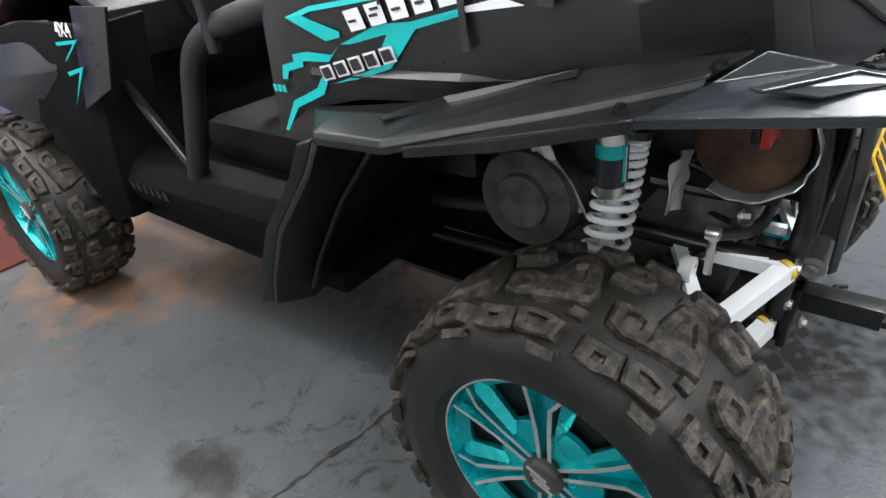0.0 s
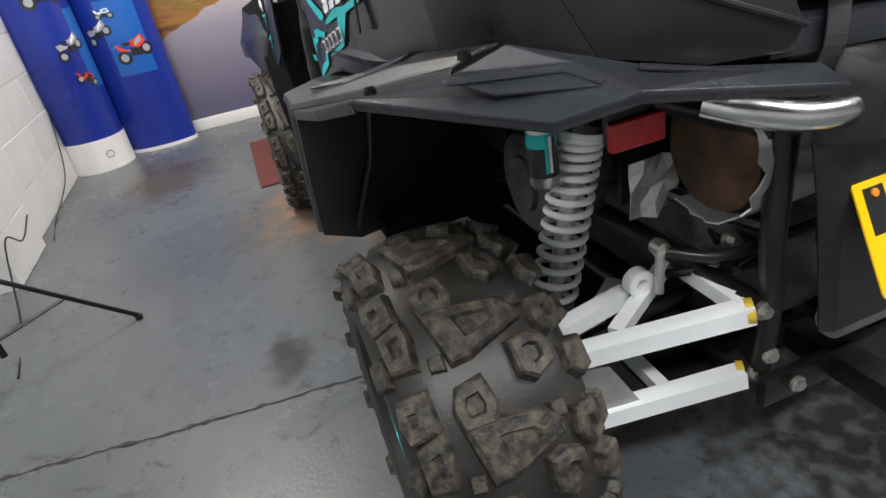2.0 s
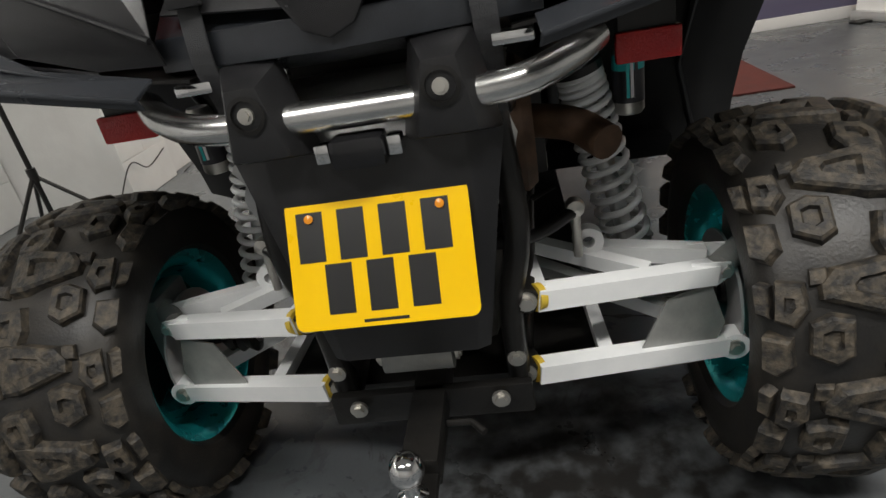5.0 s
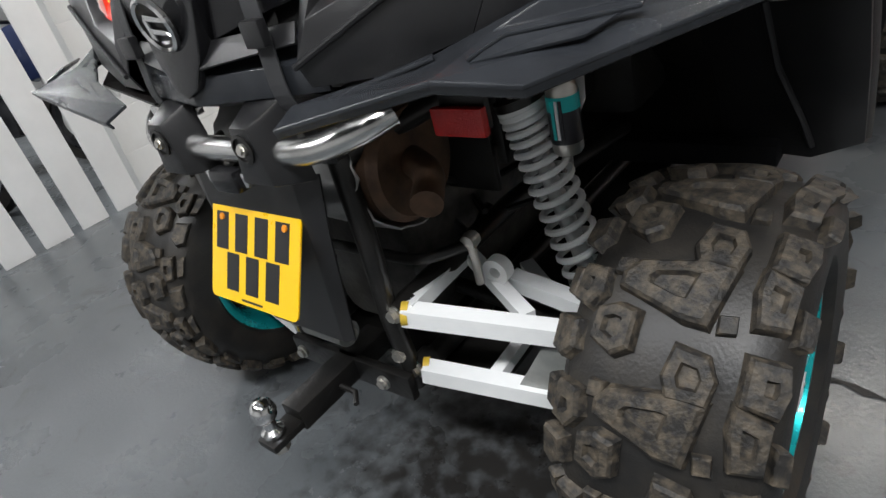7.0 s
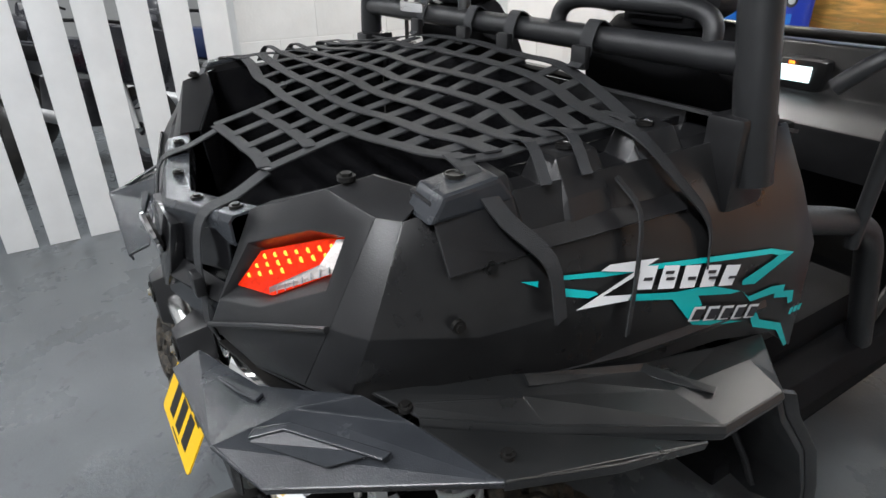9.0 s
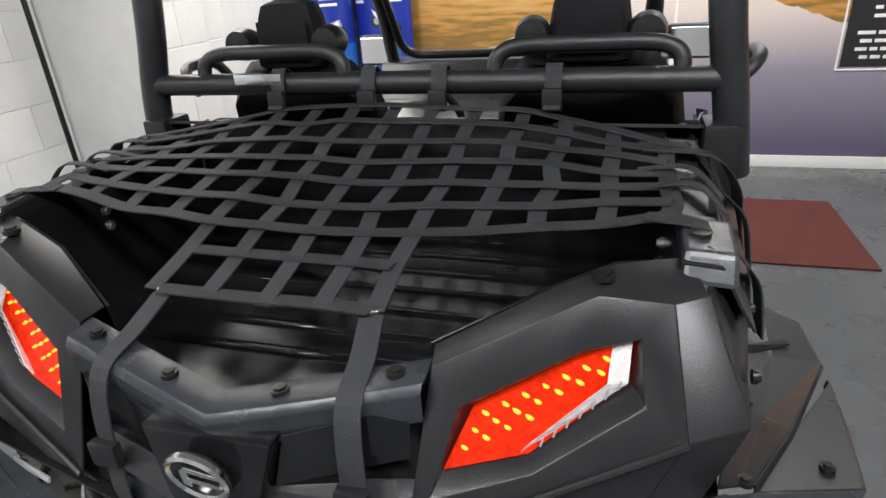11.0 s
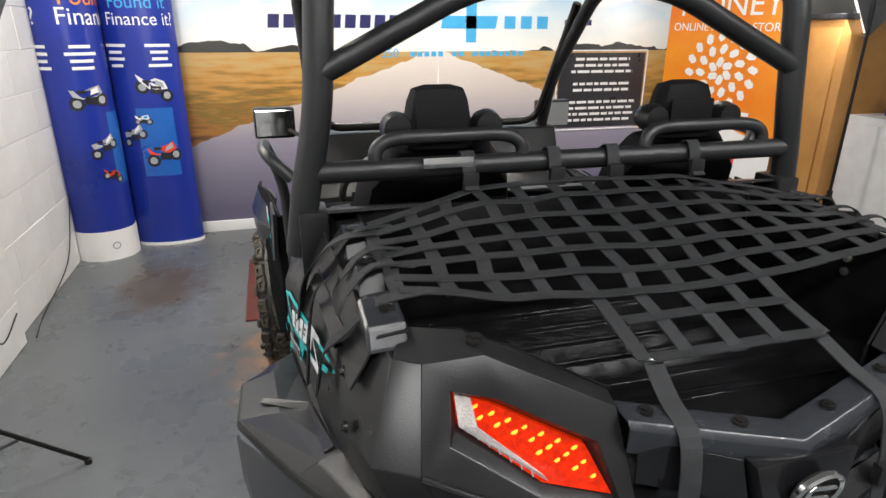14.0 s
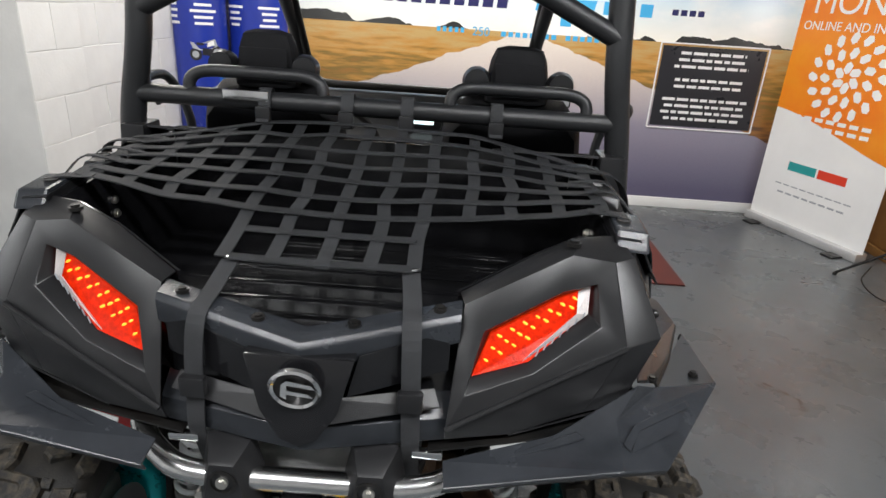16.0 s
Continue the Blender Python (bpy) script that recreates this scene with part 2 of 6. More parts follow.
def bevelled(bm, w, seg=2):
    if w:
        bmesh.ops.bevel(bm, geom=[e for e in bm.edges if len(e.link_faces) == 2 and e.calc_face_angle(0) > 0.35], offset=w, segments=seg, affect="EDGES", profile=0.6, clamp_overlap=True)
    return bm


def box(x0, x1, y0, y1, z0, z1, bevel=0.004, m=None, taper=(1, 1)):
    """A box; taper scales its top in x and y."""
    bm = bmesh.new()
    bmesh.ops.create_cube(bm, size=1)
    for v in bm.verts:
        k = taper if v.co.z > 0 else (1, 1)
        v.co = Vector(((x0 + x1) / 2 + v.co.x * (x1 - x0) * k[0], (y0 + y1) / 2 + v.co.y * (y1 - y0) * k[1], (z0 + z1) / 2 + v.co.z * (z1 - z0)))
    bevelled(bm, bevel)
    if m:
        bmesh.ops.transform(bm, matrix=m, verts=bm.verts)
    return bm


def smooth_path(points, n=6):
    """Catmull-Rom through the points."""
    p = [Vector(q) for q in points]
    if len(p) < 3 or n < 2:
        return p
    p = [2 * p[0] - p[1], *p, 2 * p[-1] - p[-2]]
    out = []
    for a, b, c, d in zip(p, p[1:], p[2:], p[3:]):
        for i in range(n):
            t = i / n
            out.append(0.5 * (2 * b + (c - a) * t + (2 * a - 5 * b + 4 * c - d) * t * t + (3 * b - a - 3 * c + d) * t ** 3))
    return out + [p[-2]]


def rounded(points, r=0.05, n=5):
    """A polyline with its corners rounded off."""
    p = [Vector(q) for q in points]
    out = [p[0]]
    for a, b, c in zip(p, p[1:], p[2:]):
        k1, k2 = min(r, (a - b).length * 0.45), min(r, (c - b).length * 0.45)
        s, e = b + (a - b).normalized() * k1, b + (c - b).normalized() * k2
        for i in range(n + 1):
            t = i / n
            out.append(s * (1 - t) ** 2 + b * 2 * t * (1 - t) + e * t * t)
    return out + [p[-1]]


def tube(points, r, sides=12, bm=None, flat=None):
    """A tube along a polyline. flat: (width, thickness) makes a strap or a square bar; r is then unused."""
    bm = bm or bmesh.new()
    p = [Vector(q) for q in points]
    rings, up = [], None
    for i, c in enumerate(p):
        d = (p[min(i + 1, len(p) - 1)] - p[max(i - 1, 0)]).normalized()
        if up is None:
            up = Vector((0, 0, 1)) if abs(d.z) < 0.85 else Vector((0, 1, 0))
        side = d.cross(up).normalized()
        up = side.cross(d).normalized()
        if flat:
            w, h = flat[0] / 2, flat[1] / 2
            ring = [c + side * a * w + up * b * h for a, b in ((-1, -1), (1, -1), (1, 1), (-1, 1))]
        else:
            ring = [c + (side * math.cos(a) + up * math.sin(a)) * r for a in (2 * math.pi * k / sides for k in range(sides))]
        rings.append([bm.verts.new(q) for q in ring])
    for a, b in zip(rings, rings[1:]):
        for k in range(len(a)):
            bm.faces.new((a[k], a[(k + 1) % len(a)], b[(k + 1) % len(a)], b[k]))
    bm.faces.new(rings[0][::-1])
    bm.faces.new(rings[-1])
    return bm


def rod(a, b, r, sides=14, bevel=0.0):
    return bevelled(tube([a, b], r, sides), bevel)


def lathe(profile, n=48, centre=(0, 0, 0), axis="x", closed=False):
    """Turns (radius, along) pairs round an axis through the centre."""
    bm = bmesh.new()
    c = Vector(centre)
    rings = []
    for k in range(n):
        a = 2 * math.pi * k / n
        ring = []
        for r, s in profile:
            q = (s, r * math.cos(a), r * math.sin(a)) if axis == "x" else (r * math.cos(a), r * math.sin(a), s) if axis == "z" else (r * math.cos(a), s, r * math.sin(a))
            ring.append(bm.verts.new(c + Vector(q)))
        rings.append(ring)
    m = len(profile)
    for k in range(n):
        a, b = rings[k], rings[(k + 1) % n]
        for i in range(m if closed else m - 1):
            bm.faces.new((a[i], a[(i + 1) % m], b[(i + 1) % m], b[i]))
    return bm


def shell(verts, faces, thick=0.006, bevel=0.0, s=1):
    """A thick sheet of the given faces; s mirrors it in x."""
    bm = bmesh.new()
    vs = [bm.verts.new((x * s, y, z)) for x, y, z in verts]
    for f in faces:
        bm.faces.new([vs[i] for i in f])
    bmesh.ops.recalc_face_normals(bm, faces=bm.faces)
    if thick:
        bmesh.ops.solidify(bm, geom=bm.faces[:], thickness=thick)
    return bevelled(bm, bevel)


def sheet(rows, thick=0.006, bevel=0.0, s=1):
    """A thick sheet over rows of equally many points."""
    n = len(rows[0])
    verts = [p for row in rows for p in row]
    faces = [(i * n + j, i * n + j + 1, (i + 1) * n + j + 1, (i + 1) * n + j) for i in range(len(rows) - 1) for j in range(n - 1)]
    return shell(verts, faces, thick, bevel, s)


def prism(poly, d, bevel=0.0, s=1):
    """A flat polygon in space pushed along d."""
    bm = bmesh.new()
    a = [bm.verts.new((x * s, y, z)) for x, y, z in poly]
    d = Vector((d[0] * s, d[1], d[2]))
    b = [bm.verts.new(v.co + d) for v in a]
    bm.faces.new(a)
    bm.faces.new(b[::-1])
    for i in range(len(a)):
        j = (i + 1) % len(a)
        bm.faces.new((a[i], a[j], b[j], b[i]))
    bmesh.ops.recalc_face_normals(bm, faces=bm.faces)
    return bevelled(bm, bevel)


def joined(*bms):
    out = bmesh.new()
    for b in bms:
        me = bpy.data.meshes.new("tmp")
        b.to_mesh(me)
        b.free()
        out.from_mesh(me)
        bpy.data.meshes.remove(me)
    return out


def letters(text, size, depth=0.001):
    """Built-in font, lying in the xy plane, centred, as a bmesh."""
    c = bpy.data.curves.new("t", "FONT")
    c.body, c.size, c.align_x, c.align_y, c.extrude = text, size, "CENTER", "CENTER", depth
    ob = bpy.data.objects.new("t", c)
    scene.collection.objects.link(ob)
    bpy.context.view_layer.update()
    me = bpy.data.meshes.new_from_object(ob.evaluated_get(bpy.context.evaluated_depsgraph_get()))
    bpy.data.objects.remove(ob)
    bm = bmesh.new()
    bm.from_mesh(me)
    bpy.data.meshes.remove(me)
    return bm


def glyphs(text, size, depth=0.001):
    """The text's letters, each as a bmesh of its own, set out as in the whole line."""
    whole = letters(text, size, depth)
    whole.verts.index_update()
    seen, groups = set(), []
    for v in whole.verts:
        if v in seen:
            continue
        stack, comp = [v], set()
        while stack:
            w = stack.pop()
            if w in comp:
                continue
            comp.add(w)
            stack += [e.other_vert(w) for e in w.link_edges]
        seen |= comp
        lo, hi = min(w.co.x for w in comp), max(w.co.x for w in comp)
        groups.append([lo, hi, [w.index for w in comp]])
    groups.sort(key=lambda g: g[0])
    merged = []
    for g in groups:
        if merged and g[0] < merged[-1][1] - 0.4 * min(g[1] - g[0], merged[-1][1] - merged[-1][0]):
            merged[-1][1] = max(merged[-1][1], g[1])
            merged[-1][2] += g[2]
        else:
            merged.append(g)
    out = []
    for g in merged:
        keep = set(g[2])
        b = whole.copy()
        b.verts.ensure_lookup_table()
        bmesh.ops.delete(b, geom=[v for v in b.verts if v.index not in keep], context="VERTS")
        out.append(b)
    whole.free()
    return out


def moved(bm, m):
    bmesh.ops.transform(bm, matrix=m, verts=bm.verts)
    return bm


def bolt(p, n=(0, -1, 0), r=0.008, h=0.006):
    p, n = Vector(p), Vector(n).normalized()
    return joined(rod(p - n * 0.004, p + n * 0.002, r * 1.5, 14), rod(p, p + n * h, r, 6, 0.001))


# ---- the room ----
bm = bmesh.new()
bmesh.ops.create_grid(bm, x_segments=2, y_segments=2, size=1)
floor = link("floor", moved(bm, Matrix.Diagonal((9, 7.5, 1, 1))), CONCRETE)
tagged(floor, "grey painted concrete floor, scuffed and stained", "floor", kind="structure")
tagged(link("ceiling", box(-9, 4.5, -4.5, 4.5, 3.2, 3.3, 0), CEIL), "plain pale showroom ceiling board", "ceiling", kind="structure")
tagged(link("wall_south", box(-9, 4.5, -4.6, -4.5, 0, 3.2, 0), PLAINWALL), "plain grey wall behind the camera", "wall", kind="structure")
tagged(link("wall_east", box(4.4, 4.5, -4.5, 4.5, 0, 3.2, 0), PLAINWALL), "plain grey side wall", "wall", kind="structure")
tagged(link("wall_far_west", box(-9.1, -9, -4.5, 4.5, 0, 3.2, 0), PLAINWALL), "plain wall at the far end of the showroom", "wall", kind="structure")
wall_n = tagged(link("wall_north", box(-9, 4.5, 4.06, 4.2, 0, 3.2, 0), WALLPAINT), "white painted end wall behind the mural", "wall", kind="structure")


# white block wall with a pier, each block a piece with recessed joints
def block_wall(name, x, y0, y1, label):
    core = tagged(link(name, box(x - 0.2, x - 0.004, y0, y1, 0, 3.2, 0), WALLPAINT), label, "wall", kind="structure")
    return core


BLOCKS = []
west = block_wall("wall_west", -2.08, 2.26, 4.06, "white painted block wall with visible courses")
pier = block_wall("wall_pier", -2.03, 1.77, 2.26, "white painted block pier projecting from the wall")
recess = block_wall("wall_recess", -2.75, 0.3, 1.77, "white painted recessed block wall beside the pier")
BLOCKS += [(west, -2.08, 2.27, 4.05), (pier, -2.03, 1.77, 2.26), (recess, -2.75, 0.3, 1.765)]
tagged(link("wall_pier_return", box(-2.9, -2.05, 1.78, 2.25, 0, 3.2, 0), WALLPAINT), "white painted return of the block pier", "wall", kind="structure")

# floor joint: a shallow dark saw cut with crumbled edges
bm = bmesh.new()
random.seed(4)
xs = [-2.0 + 0.02 * i for i in range(240)]
drift, top, bot = 0.0, [], []
for x in xs:
    drift = drift * 0.8 + random.uniform(-0.006, 0.006)
    y, wide = 0.2 - 0.13 * x + drift, random.choice((0.002, 0.003, 0.004, 0.006, 0.011))
    top.append((x, y + wide, 0.002))
    bot.append((x, y - wide * random.uniform(0.5, 1.3), 0.002))
tagged(link("floor_joint", sheet([top, bot], 0), JOINT), "dark crumbling joint across the concrete floor", "joint", kind="structure")

random.seed(17)
bm = bmesh.new()
for k in range(70):
    x, y = random.uniform(-2, 2.6), random.uniform(-1.6, 3.4)
    r = random.uniform(0.002, 0.006)
    c = [bm.verts.new((x + r * math.cos(a) * random.uniform(0.5, 1.4), y + r * math.sin(a) * random.uniform(0.5, 1.4), 0.0015)) for a in (0, 1.3, 2.5, 3.7, 5.0)]
    t = bm.verts.new((x, y, 0.004))
    for a, b in zip(c, c[1:] + c[:1]):
        bm.faces.new((a, b, t))
tagged(link("floor_flecks", bm, GUARD), "scattered pale flecks of grit on the floor", "grit", kind="stuff")
tagged(link("floor_mat", box(-0.9, 1.74, 2.2, 3.2, 0.0, 0.012, 0.004), MATRED), "dark red mat lying on the concrete", "mat")


# ---- mural ----
def mural_material():
    m, t, b = nodes_of("mural_print")
    N, L = t.nodes.new, t.links.new
    geo = N("ShaderNodeNewGeometry")
    sep = N("ShaderNodeSeparateXYZ")
    L(geo.outputs["Position"], sep.inputs[0])

    def math_node(op, a, c=0.0):
        n = N("ShaderNodeMath")
        n.operation = op
        for s, v in zip(n.inputs, (a, c)):
            if isinstance(v, (int, float)):
                s.default_value = v
            else:
                L(v, s)
        return n.outputs[0]

    def ramp(fac, stops):
        r = N("ShaderNodeValToRGB")
        e = r.color_ramp.elements
        while len(e) < len(stops):
            e.new(0.5)
        for k, (p, c) in zip(e, stops):
            k.position, k.color = p, (*c, 1)
        L(fac, r.inputs["Fac"])
        return r.outputs["Color"]

    def mix(f, a, c):
        x = N("ShaderNodeMix")
        x.data_type = "RGBA"
        L(f, x.inputs[0]); L(a, x.inputs[6]); L(c, x.inputs[7])
        return x.outputs[2]

    def noise_of(scale, sx=1.0, sz=1.0, detail=8):
        mp = N("ShaderNodeMapping")
        mp.inputs["Scale"].default_value = (sx, 1, sz)
        L(geo.outputs["Position"], mp.inputs["Vector"])
        n = N("ShaderNodeTexNoise")
        n.inputs["Scale"].default_value, n.inputs["Detail"].default_value = scale, detail
        L(mp.outputs["Vector"], n.inputs["Vector"])
        return n.outputs["Fac"]

    x, z = sep.outputs[0], sep.outputs[2]
    sky_f = math_node("MULTIPLY", math_node("SUBTRACT", z, 1.42), 0.85)
    sky = ramp(sky_f, ((0.0, (0.85, 0.83, 0.76)), (0.25, (0.62, 0.74, 0.82)), (0.5, (0.24, 0.46, 0.72)), (1.0, (0.06, 0.2, 0.5))))
    white = ramp(sky_f, ((0, (0.85, 0.86, 0.85)), (1, (0.8, 0.83, 0.86))))
    clouds = ramp(noise_of(1.5, 1.0, 2.2), ((0.45, (0, 0, 0)), (0.62, (1, 1, 1))))
    sky = mix(clouds, sky, white)
    fz = math_node("MULTIPLY", math_node("SUBTRACT", 1.42, z), 0.72)
    grass = ramp(math_node("ADD", fz, math_node("MULTIPLY", math_node("SUBTRACT", noise_of(5, 0.7, 5), 0.5), 0.8)),
                 ((0.0, (0.5, 0.33, 0.13)), (0.14, (0.5, 0.25, 0.06)), (0.3, (0.2, 0.13, 0.035)), (0.42, (0.34, 0.15, 0.04)), (0.6, (0.1, 0.05, 0.03))))
    road = ramp(math_node("ADD", fz, math_node("MULTIPLY", math_node("SUBTRACT", noise_of(60, 1, 3), 0.5), 0.12)),
                ((0.0, (0.75, 0.68, 0.62)), (0.2, (0.62, 0.55, 0.52)), (0.5, (0.27, 0.25, 0.32)), (0.9, (0.12, 0.11, 0.18))))
    half = math_node("ADD", math_node("MULTIPLY", math_node("SUBTRACT", 1.42, z), 2.75), 0.06)
    wob = math_node("MULTIPLY", math_node("SUBTRACT", noise_of(7), 0.5), 0.25)
    off = math_node("ADD", math_node("ABSOLUTE", math_node("SUBTRACT", x, 0.72)), wob)
    on_road = math_node("LESS_THAN", off, half)
    ground = mix(on_road, grass, road)
    line = math_node("LESS_THAN", math_node("ABSOLUTE", math_node("SUBTRACT", x, 0.74)), math_node("MULTIPLY", math_node("SUBTRACT", 1.42, z), 0.03))
    pale = ramp(fz, ((0, (0.8, 0.78, 0.74)), (1, (0.7, 0.7, 0.7))))
    ground = mix(line, ground, pale)
    trees = math_node("GREATER_THAN", math_node("SUBTRACT", math_node("MULTIPLY", noise_of(2.2, 1, 0.02), 0.45), 0.18), math_node("SUBTRACT", z, 1.42))
    dark = ramp(fz, ((0, (0.03, 0.03, 0.03)), (1, (0.02, 0.02, 0.02))))
    far = math_node("GREATER_THAN", math_node("ABSOLUTE", math_node("SUBTRACT", x, 0.72)), 0.5)
    sky = mix(math_node("MULTIPLY", trees, far), sky, dark)
    L(mix(math_node("LESS_THAN", z, 1.42), sky, ground), b.inputs["Base Color"])
    b.inputs["Roughness"].default_value = 0.28
    return m


MY = 3.98
mural = tagged(link("mural_panel", box(-1.5, 3.1, MY, MY + 0.03, 0.09, 2.75, 0.003), mural_material()), "large glossy mural of a road through dry fields", "mural")
random.seed(11)


def flat_bar(name, x0, x1, z0, z1, material, parent, y=MY, slant=0.0, label=""):
    return part(name, prism([(x0, y - 0.002, z0), (x1, y - 0.002, z0), (x1 + slant, y - 0.002, z1), (x0 + slant, y - 0.002, z1)], (0, 0.004, 0)), material, parent, label, False)


for i in range(10):
    flat_bar("lettering_bar", -0.62 + i * 0.118, -0.62 + i * 0.118 + 0.085, 1.60, 1.70, NAVYINK, mural, slant=0.01)
flat_bar("logo_shape", 0.76, 1.24, 1.60, 1.70, CYANINK, mural, slant=0.02)
flat_bar("logo_shape", 0.98, 1.07, 1.49, 1.80, CYANINK, mural)
for i in range(3):
    flat_bar("lettering_bar", 1.32 + i * 0.15, 1.42 + i * 0.15, 1.60, 1.70, CYANINK, mural)
for i in range(4):
    flat_bar("lettering_bar", 1.88 + i * 0.07, 1.93 + i * 0.07, 1.63, 1.675, NAVYINK, mural)
for g in glyphs("250", 0.1):
    part("letter", moved(g, pose(0.33, MY - 0.002, 1.405, 90)), CYANINK, mural, "", False)
for i in range(5):
    flat_bar("lettering_bar", -0.04 + i * 0.05, -0.01 + i * 0.05, 1.39, 1.43, CYANINK, mural)
for i in range(17):
    if i not in (5, 8):
        flat_bar("lettering_bar", 0.5 + i * 0.06, 0.54 + i * 0.06, 1.38, 1.42, CYANINK, mural)
part("text_panel", box(1.86, 2.72, MY - 0.003, MY + 0.002, 0.74, 1.40, 0), DARKINK, mural, "dark text panel", False)
frame_pts = [(1.84, 0.72), (2.74, 0.72), (2.74, 1.42), (1.84, 1.42), (1.84, 0.72)]
part("text_frame", joined(*[tube([(a[0], MY - 0.003, a[1]), (b[0], MY - 0.003, b[1])], 0.007, 6) for a, b in zip(frame_pts, frame_pts[1:])]), WHITEDEC, mural, "thin white frame")
for i in range(11):
    if i in (3, 6):
        continue
    w = random.uniform(0.2, 0.36)
    x = 2.29 - w
    while x < 2.29 + w:
        e = x + random.uniform(0.04, 0.12)
        flat_bar("lettering_bar", x, min(e, 2.29 + w), 1.335 - i * 0.054, 1.358 - i * 0.054, WHITEDEC, mural, y=MY - 0.003)
        x = e + 0.018
part("bottom_trim", box(-1.5, 3.1, MY - 0.012, MY + 0.01, 0.0, 0.09, 0.003), BWHITE, mural, "white skirting strip")


# ---- curved blue banner columns ----
def column(cx, cy, rx, ry, h, foot, words, bikes, pale, label):
    ob = thing("banner_column", label, "banner", "blue banner columns", at=(cx, cy, 0))
    n = 40

    def at(a, z, k=1.0):
        return (rx * k * math.sin(a), -ry * k * math.cos(a), z)

    def skin(z0, z1, k=1.0):
        bm = bmesh.new()
        lo = [bm.verts.new(at(2 * math.pi * i / n, z0, k)) for i in range(n)]
        hi = [bm.verts.new(at(2 * math.pi * i / n, z1, k)) for i in range(n)]
        for i in range(n):
            bm.faces.new((lo[i], lo[(i + 1) % n], hi[(i + 1) % n], hi[i]))
        bm.faces.new(hi)
        bm.faces.new(lo[::-1])
        return bm

    def wrap(bm, mid, k=1.012):
        bmesh.ops.subdivide_edges(bm, edges=[e for e in bm.edges if e.calc_length() > 0.05], cuts=3)
        for v in bm.verts:
            a = mid + v.co.x / max(rx, 0.18)
            v.co = Vector(at(a, v.co.z, k + v.co.y * 0.01))
        return bm

    part("print_sheet", skin(foot, h), BLUE, ob, "glossy dark blue print")
    part("foot", skin(0.0, foot, 1.015), BWHITE, ob, "white foot")
    if foot > 0.1:
        part("emblem_ring", wrap(moved(lathe([(0.028, 0), (0.02, 0.004)], 20, axis="y"), pose(0, 0, 0.11)), 0.5, 1.03), GREYINK, ob)
    for text, size, z, mid, ink in words:
        for g in glyphs(text, size, 0.0005):
            part("letter", wrap(moved(g, pose(0, 0, z, 90)), mid), ink, ob, "", False)
    random.seed(int(cx * 100))
    for i in range(4):
        for j in range(2):
            w = random.uniform(0.1, 0.2)
            bm = box(-w / 2, w / 2, -0.001, 0.001, 1.47 - i * 0.045, 1.49 - i * 0.045, 0)
            part("lettering_bar", wrap(bm, -0.75 + j * 1.3), WHITEDEC, ob, "", False)
    # pictured motorbikes as plain shapes in their colours
    def patch(poly, mid, z, ink, k):
        bm = bmesh.new()
        bm.faces.new([bm.verts.new((x, 0, z + v)) for x, v in poly])
        part("picture_patch", wrap(bm, mid, k), ink, ob, "", False)

    def disc(cx2, cz, r):
        return [(cx2 + r * math.cos(a), cz + r * math.sin(a)) for a in [2 * math.pi * i / 14 for i in range(14)]]

    part("pale_field", wrap(sheet([[(-.13 + .26 * i / 8, 0, .55 + .5 * j / 6) for i in range(9)] for j in range(7)], 0), pale, 1.006), BLUE2, ob, "lighter blue printed field", False)
    for z, mid, w, ink, ink2, tilt in bikes:
        for d in (-1, 1):
            patch(disc(d * w * .62, d * tilt - w * .25, w * .36), mid, z, DARKINK, 1.012)
            patch(disc(d * w * .62, d * tilt - w * .25, w * .2), mid, z, GREYINK, 1.016)
        patch([(-.75 * w, -tilt + .1 * w), (-.3 * w, -.1 * w), (.3 * w, -.05 * w + tilt * .5), (.7 * w, tilt + .1 * w), (.55 * w, tilt + .5 * w), (.1 * w, .45 * w), (-.35 * w, .3 * w), (-.9 * w, .45 * w - tilt)], mid, z, ink, 1.019)
        patch([(-.25 * w, -.35 * w), (.3 * w, -.4 * w), (.35 * w, 0), (-.2 * w, .05 * w)], mid, z, DARKINK, 1.022)
        patch([(.05 * w, .1 * w), (.5 * w, .15 * w + tilt), (.45 * w, .42 * w + tilt), (.1 * w, .35 * w)], mid, z, ink2, 1.025)
        patch([(-.5 * w, .2 * w), (-.1 * w, .22 * w), (-.15 * w, .34 * w), (-.55 * w, .36 * w)], mid, z, DARKINK, 1.028)
    return ob


column(-1.92, 3.66, 0.21, 0.20, 2.08, 0.22, [("Found it?", 0.15, 1.78, 1.45, ORANGE), ("Finance it?", 0.15, 1.66, 1.5, BWHITE), ("it?", 0.15, 1.66, -0.9, BWHITE)], [(1.16, .55, .13, GREYINK, WHITEDEC, .01), (.83, .75, .10, GREYINK, WHITEDEC, .03), (.62, .85, .075, REDINK, DARKINK, -.02)], 1.6, "rolled glossy blue banner column with white foot")
col2 = column(-1.5, 3.83, 0.24, 0.11, 2.08, 0.025, [("Found it", 0.12, 1.76, 0.1, CYANINK), ("Finance it?", 0.12, 1.65, 0.15, BWHITE)], [(1.2, .25, .13, WHITEDEC, GREYINK, -.03), (.97, -.2, .065, WHITEDEC, CYANINK, .0), (.86, -.55, .10, GREYINK, WHITEDEC, .03), (.72, .25, .13, REDINK, GREYINK, .02)], .15, "bowed glossy blue banner column beside the mural")


